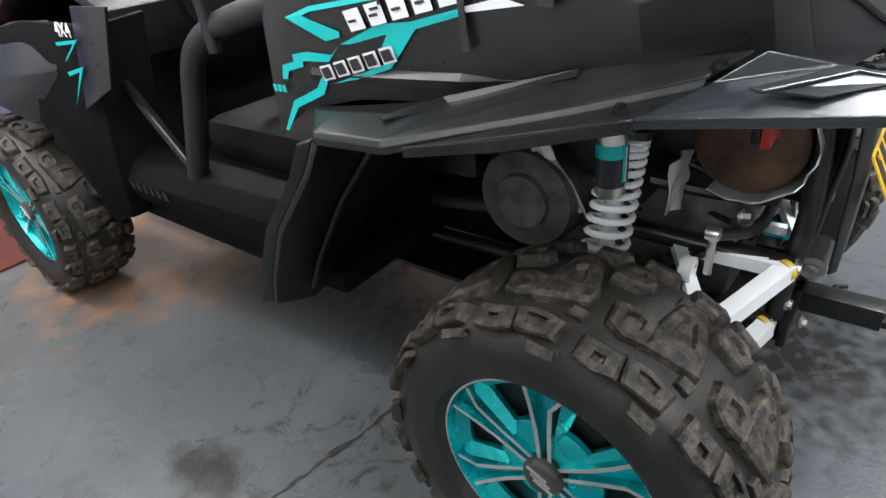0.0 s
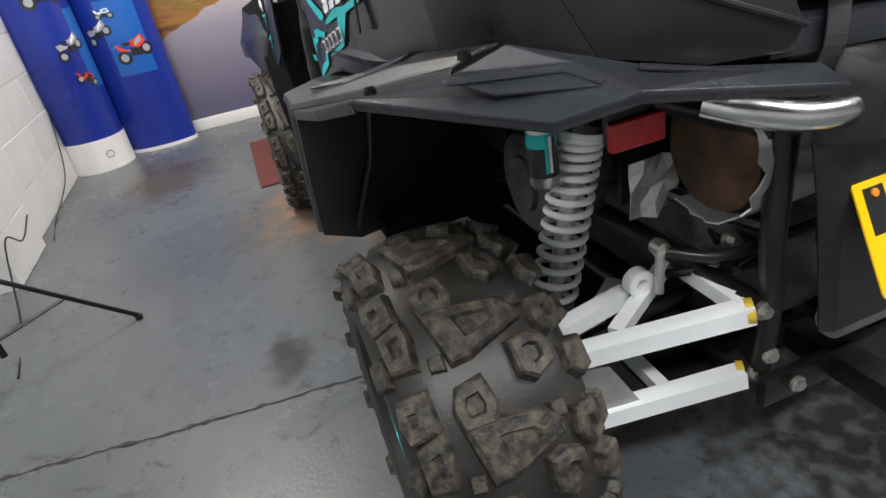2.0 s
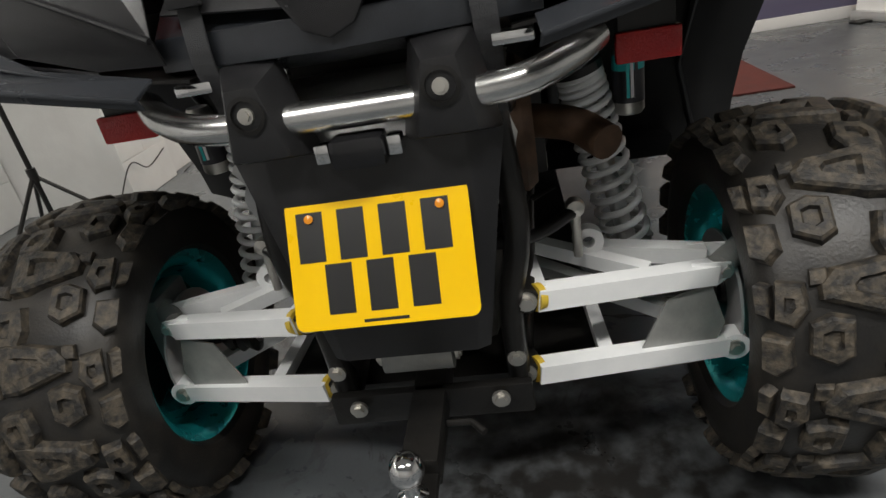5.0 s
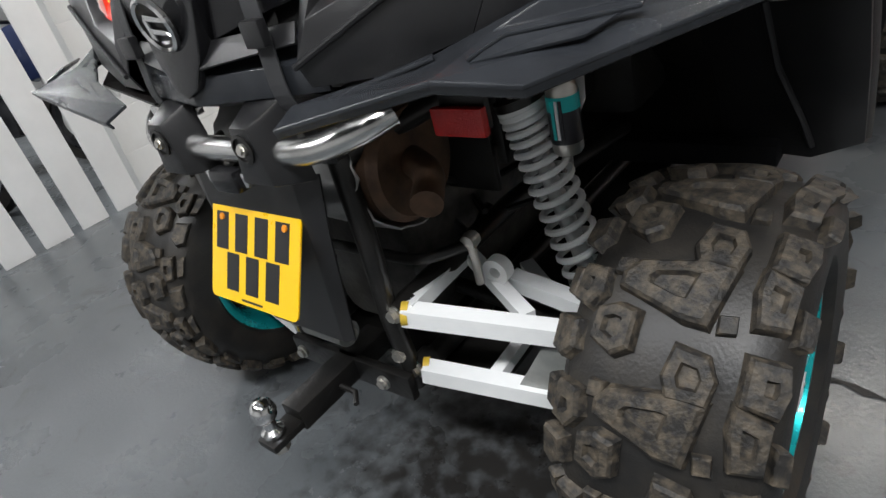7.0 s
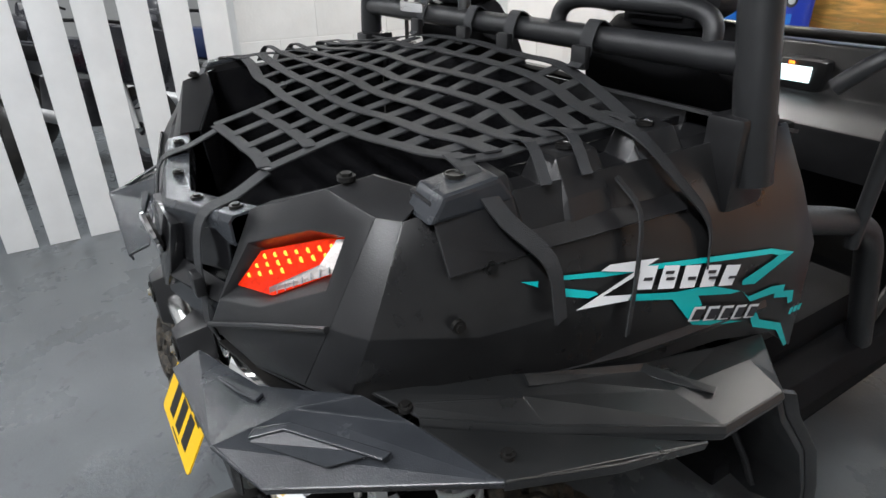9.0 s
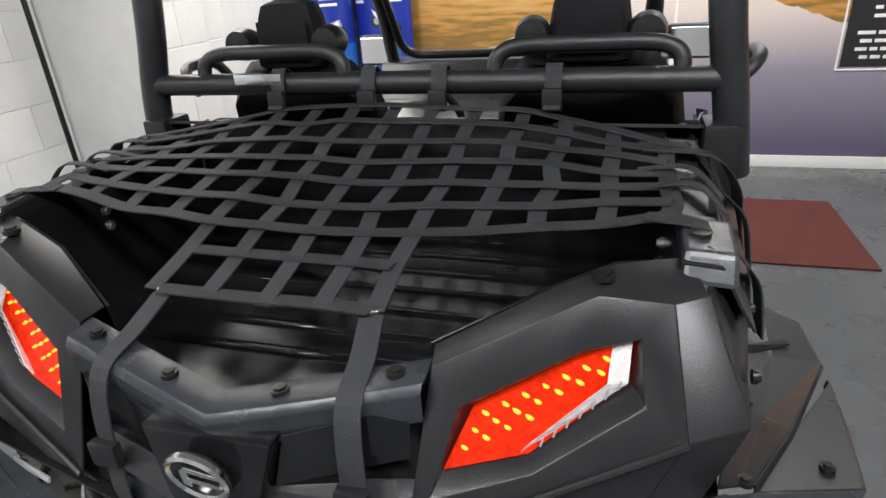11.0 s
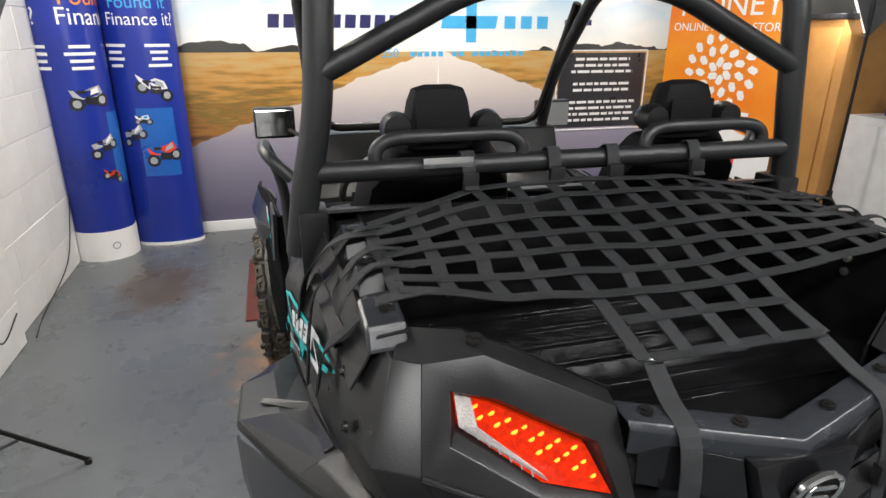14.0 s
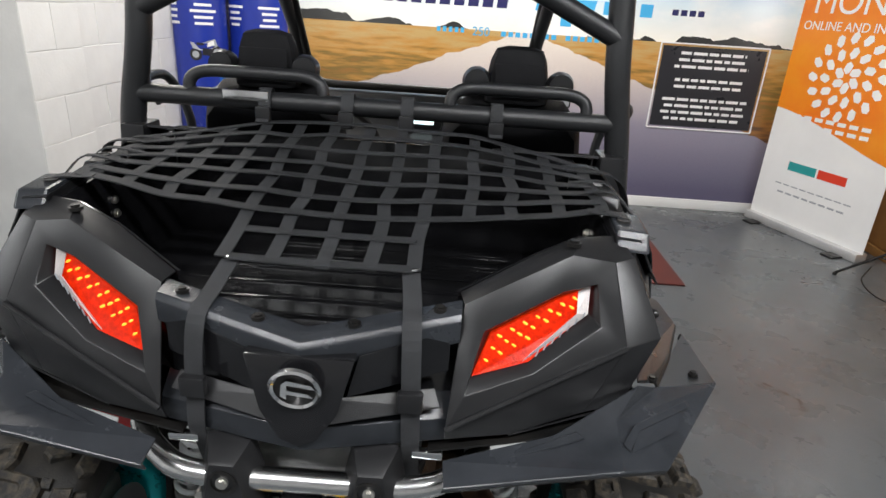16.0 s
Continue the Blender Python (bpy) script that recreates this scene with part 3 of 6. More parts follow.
# ---- orange roll-up banner ----
def rollup():
    a, b = Vector((2.87, 3.88, 0)), Vector((3.26, 2.87, 0))
    u = (b - a).normalized()
    ang = math.degrees(math.atan2(u.y, u.x))
    w, h = (b - a).length, 2.28
    ob = thing("rollup_banner", "tall orange and white roll-up banner with lettering", "banner", at=(a + b) / 2)
    ob.rotation_euler = (0, 0, radians(ang))
    part("base_cassette", box(-w / 2, w / 2, -0.06, 0.06, 0, 0.07, 0.015), SILVER, ob, "silver base cassette")
    part("foot", box(-w / 2 + 0.1, -w / 2 + 0.2, -0.17, 0.17, 0, 0.015, 0.004), DARK, ob)
    part("foot", box(w / 2 - 0.2, w / 2 - 0.1, -0.17, 0.17, 0, 0.015, 0.004), DARK, ob)
    part("top_rail", box(-w / 2, w / 2, -0.012, 0.012, h - 0.02, h + 0.01, 0.004), SILVER, ob)
    part("pole", rod((0, 0.05, 0.05), (0, 0.03, h), 0.012), SILVER, ob)
    part("print_sheet", box(-w / 2, w / 2, -0.002, 0.002, 0.06, h, 0), BWHITE, ob, "white printed sheet", False)
    # orange field with a curved lower edge
    top = [(-w / 2 + w * i / 16, -0.004, h - 0.02) for i in range(17)]
    low = [(-w / 2 + w * i / 16, -0.004, 0.88 + 0.1 * math.cos(i / 16 * 2.6) - 0.09 * (i / 16)) for i in range(17)]
    part("orange_field", sheet([top, low], 0.001), ORANGE, ob, "orange field with a curved edge", False)
    for text, size, z in (("WANT TO", 0.1, 2.18), ("SAVE", 0.31, 2.02), ("MONEY", 0.255, 1.79), ("ONLINE AND IN STORE", 0.092, 1.62)):
        for g in glyphs(text, size):
            part("letter", moved(g, pose(0, -0.006, z, 90)), BWHITE, ob, "", False)
    random.seed(3)
    for ring, n in ((0.07, 6), (0.17, 11), (0.27, 16)):
        for i in range(n):
            t = 2 * math.pi * i / n + ring * 9
            m = pose(ring * math.cos(t) * 1.05, -0.006, 1.27 + ring * math.sin(t) * 1.05) @ pose(0, 0, 0, 0, math.degrees(-t) + 30, 0)
            part("leaf_shape", prism([m @ Vector(q) for q in ((-0.045, 0, -0.012), (-0.02, 0, -0.03), (0.03, 0, -0.026), (0.045, 0, 0.01), (0.02, 0, 0.03), (-0.03, 0, 0.026))], (0, -0.001, 0)), BWHITE, ob, "", False)
    for i in range(2):
        for j in range(7):
            part("lettering_bar", box(-0.36 + j * 0.1, -0.29 + j * 0.1, -0.0065, -0.005, 0.92 - i * 0.06 + 0.0, 0.95 - i * 0.06, 0), BWHITE, ob, "", False)
    part("logo_shape", box(-0.28, -0.02, -0.004, -0.003, 0.5, 0.57, 0), mat("ink_teal", (0.02, 0.3, 0.3), rough=0.4, bump=0), ob, "", False)
    part("logo_shape", box(0.0, 0.25, -0.004, -0.003, 0.5, 0.57, 0), REDINK, ob, "", False)
    for i in range(9):
        part("lettering_bar", box(-0.36 + i * 0.08, -0.3 + i * 0.08, -0.004, -0.003, 0.37, 0.38, 0), GREYINK, ob, "", False)
    for i in range(8):
        part("lettering_bar", box(-0.32 + i * 0.08, -0.26 + i * 0.08, -0.004, -0.003, 0.3, 0.315, 0), GREYINK, ob, "", False)


rollup()

# ---- wooden board cabinet, white cabinet, softboxes, stands, leads ----
wood = thing("wooden_cabinet", "orange varnished wooden cabinet standing behind the banner", "cabinet")
part("body", box(3.5, 4.3, 2.58, 4.0, 0, 1.68, 0.01), WOOD, wood)
part("door_panel", box(3.48, 3.497, 2.66, 3.95, 0.08, 1.62, 0.005), WOOD, wood)
part("plinth", box(3.47, 3.5, 2.58, 4.0, 0, 0.07, 0.004), WOOD, wood)
part("top_board", box(3.46, 4.32, 2.55, 4.02, 1.68, 1.72, 0.006), DARKINK, wood, "dark top board")
cab = thing("metal_cabinet", "light grey metal cabinet beside the wooden cabinet", "cabinet")
part("body", box(3.62, 4.25, 1.3, 2.55, 0, 1.0, 0.012), CABWHITE, cab)
part("door", box(3.6, 3.618, 1.33, 1.92, 0.06, 0.95, 0.006), CABWHITE, cab)
part("door", box(3.6, 3.618, 1.94, 2.52, 0.06, 0.95, 0.006), CABWHITE, cab)
part("handle", rod((3.59, 1.96, 0.6), (3.59, 1.96, 0.72), 0.008), CHROME, cab)
random.seed(9)
for i in range(9):
    c = random.choice(((0.02, 0.02, 0.02), (0.3, 0.35, 0.02), (0.15, 0.05, 0.3), (0.02, 0.05, 0.2)))
    bt = thing("spray_bottle", "small cleaning bottle standing on the metal cabinet", "bottle", "bottles on the cabinet", at=(3.7 + random.uniform(0, 0.15), 1.4 + i * 0.125, 1.0))
    hh = random.uniform(0.14, 0.24)
    mm = mat("bottle_colour", c, rough=0.35, bump=0)
    part("bottle", lathe([(0, 0), (0.03, 0), (0.032, 0.01), (0.032, hh * 0.7), (0.014, hh * 0.82), (0.012, hh)], 16, axis="z"), mm, bt)
    part("cap", lathe([(0.016, hh - 0.01), (0.016, hh + 0.03), (0, hh + 0.032)], 12, axis="z"), random.choice((REDINK, WHITEDEC, DARKINK)), bt)


def stand(x, y, top, spread, label, reach=None):
    ob = thing("light_stand", label, "light stand", "photo light stands", at=(x, y, 0))
    part("pole", rod((0, 0, 0.1), (0, 0, top), 0.011), DARK, ob)
    part("upper_pole", rod((0, 0, top), (0, 0, top + 0.1), 0.008), DARK, ob)
    if reach:
        part("boom_arm", tube([(0, 0, top), reach], 0.009, 8), DARK, ob)
    part("collar", rod((0, 0, 0.42), (0, 0, 0.48), 0.02), DARK, ob)
    for k in range(3):
        a = 2 * math.pi * k / 3 + 0.4
        e = (math.cos(a) * spread, math.sin(a) * spread, 0.012)
        part("leg", tube([(0, 0, 0.45), (e[0], e[1], e[2] + 0.005)], 0.009, 8), DARK, ob)
        part("strut", tube([(0, 0, 0.16), (e[0] * 0.55, e[1] * 0.55, 0.2)], 0.006, 6), DARK, ob)
        part("foot", rod((e[0], e[1], 0.0), (e[0], e[1], 0.02), 0.014), RUBBER, ob)


def softbox(eye, target, w, h, label):
    ob = thing("softbox", label, "softbox", "photo softboxes")
    ob.matrix_world = look(eye, target)
    c = [(-w, -h), (w, -h), (w, h), (-w, h)]
    v = [(x, y, 0) for x, y in c] + [(x * 0.18, y * 0.18, 0.42) for x, y in c]
    part("hood", shell(v, [(0, 1, 5, 4), (1, 2, 6, 5), (2, 3, 7, 6), (3, 0, 4, 7), (4, 5, 6, 7)], 0.004), FABRIC, ob, "", False)
    part("diffuser", box(-w * 0.92, w * 0.92, -h * 0.92, h * 0.92, 0.02, 0.024, 0), DIFF, ob, "white diffuser", False)


stand(3.32, 2.3, 1.75, 0.5, "black light stand with spread tripod legs")
softbox((3.40, 2.55, 1.83), (2.2, 3.7, 1.1), 0.24, 0.3, "dark grey fabric softbox on a stand beside the banner")
stand(-1.85, 0.95, 1.75, 0.42, "black light stand beside the block wall", (0.4, -0.6, 2.12))
softbox((-1.28, 0.62, 1.87), (-0.5, 1.8, 1.0), 0.26, 0.32, "grey softbox on a stand near the wall")


def lead(points, label):
    ob = tagged(link("cable", tube(smooth_path(points, 8), 0.004, 6), DARK, smooth=True), label, "cable")


lead([(-2.02, 2.2, 0.2), (-2.0, 1.95, 0.16), (-2.01, 1.8, 0.22), (-1.95, 1.4, 0.006), (-1.85, 0.95, 0.006)], "thin black lead hanging along the wall to the floor")
lead([(-2.06, 3.5, 0.5), (-2.06, 3.2, 0.12), (-2.05, 2.6, 0.006), (-2.0, 2.3, 0.006)], "thin black lead lying along the wall")
lead([(3.3, 2.8, 0.006), (3.05, 2.5, 0.006), (3.0, 2.2, 0.006), (3.2, 2.05, 0.006), (3.35, 2.2, 0.006)], "thin black lead lying on the floor by the stand")


# ---- white slat fence ----
fence = thing("slat_fence", "white painted slat fence with gaps between upright boards", "fence", at=(-2.68, 0, 0))
random.seed(6)
for i in range(23):
    y = -4.35 + i * 0.205
    lean = random.uniform(-0.004, 0.004)
    part("board", prism([(0, y - 0.075, 0.0), (0, y + 0.075, 0.0), (0, y + 0.075 + lean, 1.78), (0, y + lean, 1.84), (0, y - 0.075 + lean, 1.78)], (0.02, 0, 0), 0.003), FENCEPAINT, fence)
for z in (1.62,):
    part("rail", box(-0.04, -0.002, -4.45, 0.3, z, z + 0.09, 0.004), FENCEPAINT, fence)


# ---- motorbikes behind the fence ----
def motorbike(m, colour, label):
    ob = thing("motorbike", label, "motorbike", "parked motorbikes behind the fence")
    paint = mat("bike_paint", colour, rough=0.25, bump=0, coat=0.5)
    for y in (-0.68, 0.68):
        w = part("wheel", lathe([(0.24, -0.05), (0.3, -0.055), (0.315, 0), (0.3, 0.055), (0.24, 0.05)], 28, (0, y, 0.315), closed=True), RUBBER, ob, "black tyre")
        part("rim", lathe([(0.24, -0.03), (0.21, -0.03), (0.21, 0.03), (0.24, 0.03)], 24, (0, y, 0.315), closed=True), BIKE, w)
        part("disc", lathe([(0.05, 0.05), (0.14, 0.05), (0.14, 0.055), (0.05, 0.055)], 20, (0, y, 0.315), closed=True), SILVER, w)
        for k in range(5):
            a = 2 * math.pi * k / 5
            part("spoke", tube([(0, y, 0.315), (0, y + 0.22 * math.cos(a), 0.315 + 0.22 * math.sin(a))], 0.014, 6), BIKE, w)
    part("engine", box(-0.16, 0.16, -0.28, 0.25, 0.28, 0.62, 0.04), BIKE, ob)
    part("tank", box(-0.15, 0.15, -0.12, 0.4, 0.66, 0.92, 0.08), paint, ob)
    part("seat", box(-0.14, 0.14, -0.68, -0.1, 0.72, 0.84, 0.04), VINYL, ob)
    part("tail", box(-0.1, 0.1, -0.95, -0.55, 0.72, 0.86, 0.04), paint, ob)
    part("tail_lamp", box(-0.06, 0.06, -0.975, -0.945, 0.76, 0.82, 0.01), REDREF, ob, "red tail lamp")
    part("fairing", box(-0.17, 0.17, 0.42, 0.8, 0.62, 1.02, 0.08), paint, ob)
    part("fork", tube([(0.09, 0.68, 0.315), (0.09, 0.42, 1.0)], 0.025, 8), SILVER, ob)
    part("fork", tube([(-0.09, 0.68, 0.315), (-0.09, 0.42, 1.0)], 0.025, 8), SILVER, ob)
    part("handlebar", tube([(-0.36, 0.3, 1.02), (-0.12, 0.42, 1.04), (0.12, 0.42, 1.04), (0.36, 0.3, 1.02)], 0.013, 8), DARK, ob)
    part("exhaust_pipe", tube([(0.18, 0.1, 0.32), (0.2, -0.4, 0.34), (0.22, -0.8, 0.5)], 0.05, 12), SILVER, ob)
    ob.matrix_world = m
    return ob


random.seed(2)
for i, c in enumerate(((0.01, 0.015, 0.06), (0.02, 0.02, 0.02), (0.02, 0.02, 0.022), (0.12, 0.01, 0.01), (0.015, 0.015, 0.02), (0.02, 0.03, 0.08))):
    motorbike(pose(-4.3 - 0.25 * (i % 2), -4.0 + i * 0.85, 0, 0, -10, -62 + random.uniform(-6, 6)), c, "dark parked motorbike leaning on its stand")
for i in range(4):
    motorbike(pose(-6.6, -3.4 + i * 1.2, 0, 0, 10, 70), (0.03, 0.03, 0.035), "dark parked motorbike further back in the showroom")


# ---- the utility vehicle ----
CX, AX_R, AX_F, TR = 0.006, -0.305, 1.80, 0.340
utv = thing("utility_vehicle", "black two-seat off-road utility vehicle with turquoise wheels", "vehicle", at=(CX, 0, 0))


def wheel(side, y, xo, xi, name):
    """A knobbly tyre on a turquoise cast rim. xo, xi: outer and inner sidewall distance from the middle line."""
    s = side
    c = (0, y, TR)
    mid, half = (xo + xi) / 2, (xo - xi) / 2
    prof = [(0.198, -half * 0.8), (0.212, -half * 0.93), (0.25, -half * 0.99), (0.287, -half * 0.95), (0.306, -half * 0.82), (0.316, -half * 0.5), (0.320, 0),
            (0.316, half * 0.5), (0.306, half * 0.82), (0.287, half * 0.95), (0.25, half * 0.99), (0.212, half * 0.93), (0.198, half * 0.8)]
    tyre = part(name, lathe([(r, (mid + q) * s) for r, q in prof], 72, c), RUBBER, utv, "black knobbly off-road tyre with dusty tread")

    def surf(u, v, h):
        """u: angle, v: -1..1 across the tread and round the shoulders, h: height over the carcass."""
        vv = max(-1.0, min(1.0, v))
        ang = vv * 1.12
        q = math.sin(ang) / math.sin(1.12) * half * 0.99
        r = 0.264 + 0.056 * math.cos(ang) ** 0.8
        dn = Vector((math.sin(ang) * 0.75, math.cos(ang)))
        dn.normalize()
        r, q = r + dn.y * h, q + dn.x * h
        return Vector(((mid + q) * s, y + r * math.cos(u), TR + r * math.sin(u)))

    bm = bmesh.new()

    def lug(u0, v0, poly, h=0.017, hole=0.0):
        poly = [(a * 1.03, b * 1.05) for a, b in poly]
        low = [bm.verts.new(surf(u0 + a * 1.16, v0 + b * 1.14, -0.006)) for a, b in poly]
        ca, cb = sum(a for a, _ in poly) / len(poly), sum(b for _, b in poly) / len(poly)
        shrink = lambda k, hh: [bm.verts.new(surf(u0 + ca + (a - ca) * k, v0 + cb + (b - cb) * k, hh)) for a, b in poly]
        mid1, top = shrink(0.98, h * 0.7), shrink(0.84, h * 0.92)
        rings = [low, mid1, top]
        if hole:
            rings += [shrink(hole, h * 0.92), shrink(hole * 0.8, h * 0.5)]
        n = len(poly)
        for A, B in zip(rings, rings[1:]):
            for i in range(n):
                bm.faces.new((A[i], A[(i + 1) % n], B[(i + 1) % n], B[i]))
        bm.faces.new(rings[-1])

    # rows of a big hollow three-cornered lug, and rows of two hollow five-cornered ones, with shoulder blocks
    N = 12
    step = 2 * math.pi / N
    for k in range(N):
        u = k * step
        lug(u, -0.03, [(-0.03, -0.36), (0.03, -0.36), (0.12, 0.10), (0.125, 0.26), (-0.12, 0.36), (-0.13, 0.2), (-0.09, -0.26)], 0.019, 0.42)
        lug(u + 0.04, -0.66, [(-0.10, -0.10), (0.07, -0.14), (0.10, 0.02), (0.03, 0.14), (-0.08, 0.12)], 0.020, 0.35)
        lug(u - 0.03, 0.63, [(-0.12, -0.12), (-0.02, -0.14), (0.12, -0.10), (0.11, 0.13), (-0.08, 0.15)], 0.020, 0.42)
        lug(u + 0.02, -0.95, [(-0.08, -0.10), (0.06, -0.12), (0.08, 0.08), (-0.06, 0.10)], 0.013)
        lug(u + 0.05, 0.95, [(-0.08, -0.10), (0.06, -0.08), (0.07, 0.10), (-0.07, 0.10)], 0.013)
        w = u + step / 2
        lug(w - 0.05, -0.36, [(-0.08, -0.15), (0.05, -0.17), (0.10, 0.02), (0.06, 0.14), (-0.09, 0.15), (-0.11, 0.0)], 0.019, 0.45)
        lug(w + 0.05, 0.20, [(-0.10, -0.12), (0.02, -0.17), (0.10, -0.12), (0.10, 0.13), (0.0, 0.17), (-0.08, 0.10)], 0.019, 0.45)
        lug(w + 0.01, -0.80, [(-0.09, -0.14), (0.07, -0.15), (0.10, 0.0), (0.05, 0.13), (-0.07, 0.12)], 0.020)
        lug(w + 0.03, 0.70, [(-0.10, -0.16), (0.08, -0.17), (0.10, 0.10), (0.0, 0.16), (-0.10, 0.12)], 0.020, 0.3)
        lug(w - 0.16, 0.36, [(-0.03, -0.06), (0.04, -0.05), (0.03, 0.07), (-0.04, 0.06)], 0.012)
        lug(w + 0.19, -0.42, [(-0.03, -0.06), (0.04, -0.07), (0.04, 0.06), (-0.03, 0.07)], 0.012)
    part("tread", bm, LUG, tyre, "dusty brown tread lugs", False)
    # rim
    xf = xo - 0.034
    R = 0.203

    def pt(r, a, x):
        return Vector((x * s, y + r * math.cos(a), TR + r * math.sin(a)))

    rim = part("wheel_rim", lathe([(R, (xf - 0.02) * s), (R + 0.002, (xf + 0.006) * s), (R - 0.008, (xf + 0.006) * s), (R - 0.013, (xf - 0.02) * s), (R - 0.026, (xf - 0.055) * s), (R - 0.034, (xi + 0.06) * s), (R - 0.016, (xi + 0.03) * s), (R, (xi + 0.022) * s)], 64, c), TEAL, utv, "glossy turquoise cast alloy rim")
    part("rim_edge", lathe([(R - 0.008, (xf + 0.0065) * s), (R + 0.003, (xf + 0.0065) * s), (R + 0.003, (xf + 0.001) * s)], 64, c), SILVER, rim, "machined silver rim edge")
    part("rim_back", lathe([(0.0, (xf - 0.046) * s), (0.12, (xf - 0.042) * s), (R - 0.022, (xf - 0.042) * s)], 40, c), DARK, rim, "dark brake and hub behind the spokes")
    NS, deg = 6, math.radians
    for k in range(NS):
        a0 = 2 * math.pi * k / NS + deg(30)
        # shelf at the foot of the opening between two spokes; the dark brake shows through above it
        b0 = a0 + deg(30)
        shelf = [[pt(r, b0 + deg(q) * 20, xf + dx) for q in (-1, -.5, 0, .5, 1)] for r, dx in ((0.040, -0.010), (0.072, -0.013), (0.096, -0.024), (0.099, -0.032))]
        part("rim_window", sheet(shelf, 0), TEAL, rim)
        for a, e in ((-21, -13), (24, 14)):
            flank = [[pt(r, b0 + deg(q), xf + dx) for r in (0.080, 0.12, 0.16, R - 0.016)] for q, dx in ((a, -0.010), (e, -0.024), (e, -0.034))]
            part("rim_flank", sheet(flank, 0), TEAL, rim, "", False)
        outer = [[pt(r, b0 + deg(q), xf + dx) for q in (-14, -5, 5, 15)] for r, dx in ((R - 0.012, -0.012), (0.168, -0.026), (0.167, -0.034))]
        part("rim_flank", sheet(outer, 0), TEAL, rim, "", False)
        # spoke: a sunken web between two ribs with machined edges, one of them kinked
        edges = {}
        for d, path in ((-1, ((0.036, 15), (0.10, 8.5), (0.15, 9), (R - 0.012, 10))), (1, ((0.036, 15), (0.10, 5.5), (0.155, 4.5), (R - 0.012, 10.5)))):
            mid_line = [(r, a0 + d * deg(a)) for r, a in path]
            rows = []
            for off, dx in ((-0.0035, -0.045), (-0.0035, 0.0), (0.0035, 0.0), (0.0035, -0.045)):
                rows.append([pt(r, a + off / r, xf - 0.006 * (1 - r / R) + dx) for r, a in mid_line])
            part("spoke", sheet(rows, 0.0), TEAL, rim, "", False)
            top = [[pt(r, a + off / r, xf - 0.006 * (1 - r / R) + 0.0012) for r, a in mid_line] for off in (-0.0036, 0.0036)]
            part("spoke_edge", sheet(top, 0.001), SILVER, rim, "machined silver spoke edge", False)
            edges[d] = mid_line
        web = [[pt(r, a, xf - 0.018) for r, a in edges[-1]], [pt(r, a, xf - 0.018) for r, a in edges[1]]]
        part("spoke_web", sheet(web, 0.003), TEAL, rim, "", False)
        na = a0 + deg(30)
        part("lug_nut", rod(pt(0.055, na, xf - 0.045), pt(0.055, na, xf - 0.016), 0.008, 6), SILVER, rim)
    part("hub_cap", lathe([(0.037, (xf - 0.04) * s), (0.037, (xf + 0.004) * s), (0.031, (xf + 0.010) * s), (0.0, (xf + 0.010) * s)], 32, c), CAST, rim, "grey hub cap")
    for i in (-1, 0, 1):
        part("cap_stripe", tube([((xf + 0.0105) * s, y - 0.018 + 0.006 * i, TR + 0.012 * i - 0.008), ((xf + 0.0105) * s, y + 0.018 + 0.006 * i, TR + 0.012 * i + 0.008)], 0, flat=(0.007, 0.002)), SILVER, rim, "", False)


for s in (-1, 1):
    wheel(s, AX_R, 0.785, 0.500, "rear_tyre")
    wheel(s, AX_F, 0.795, 0.555, "front_tyre")


def both(name, make, material, parent=utv, label="", smooth=True):
    return [part(name, make(s), material, parent, label, smooth) for s in (-1, 1)]


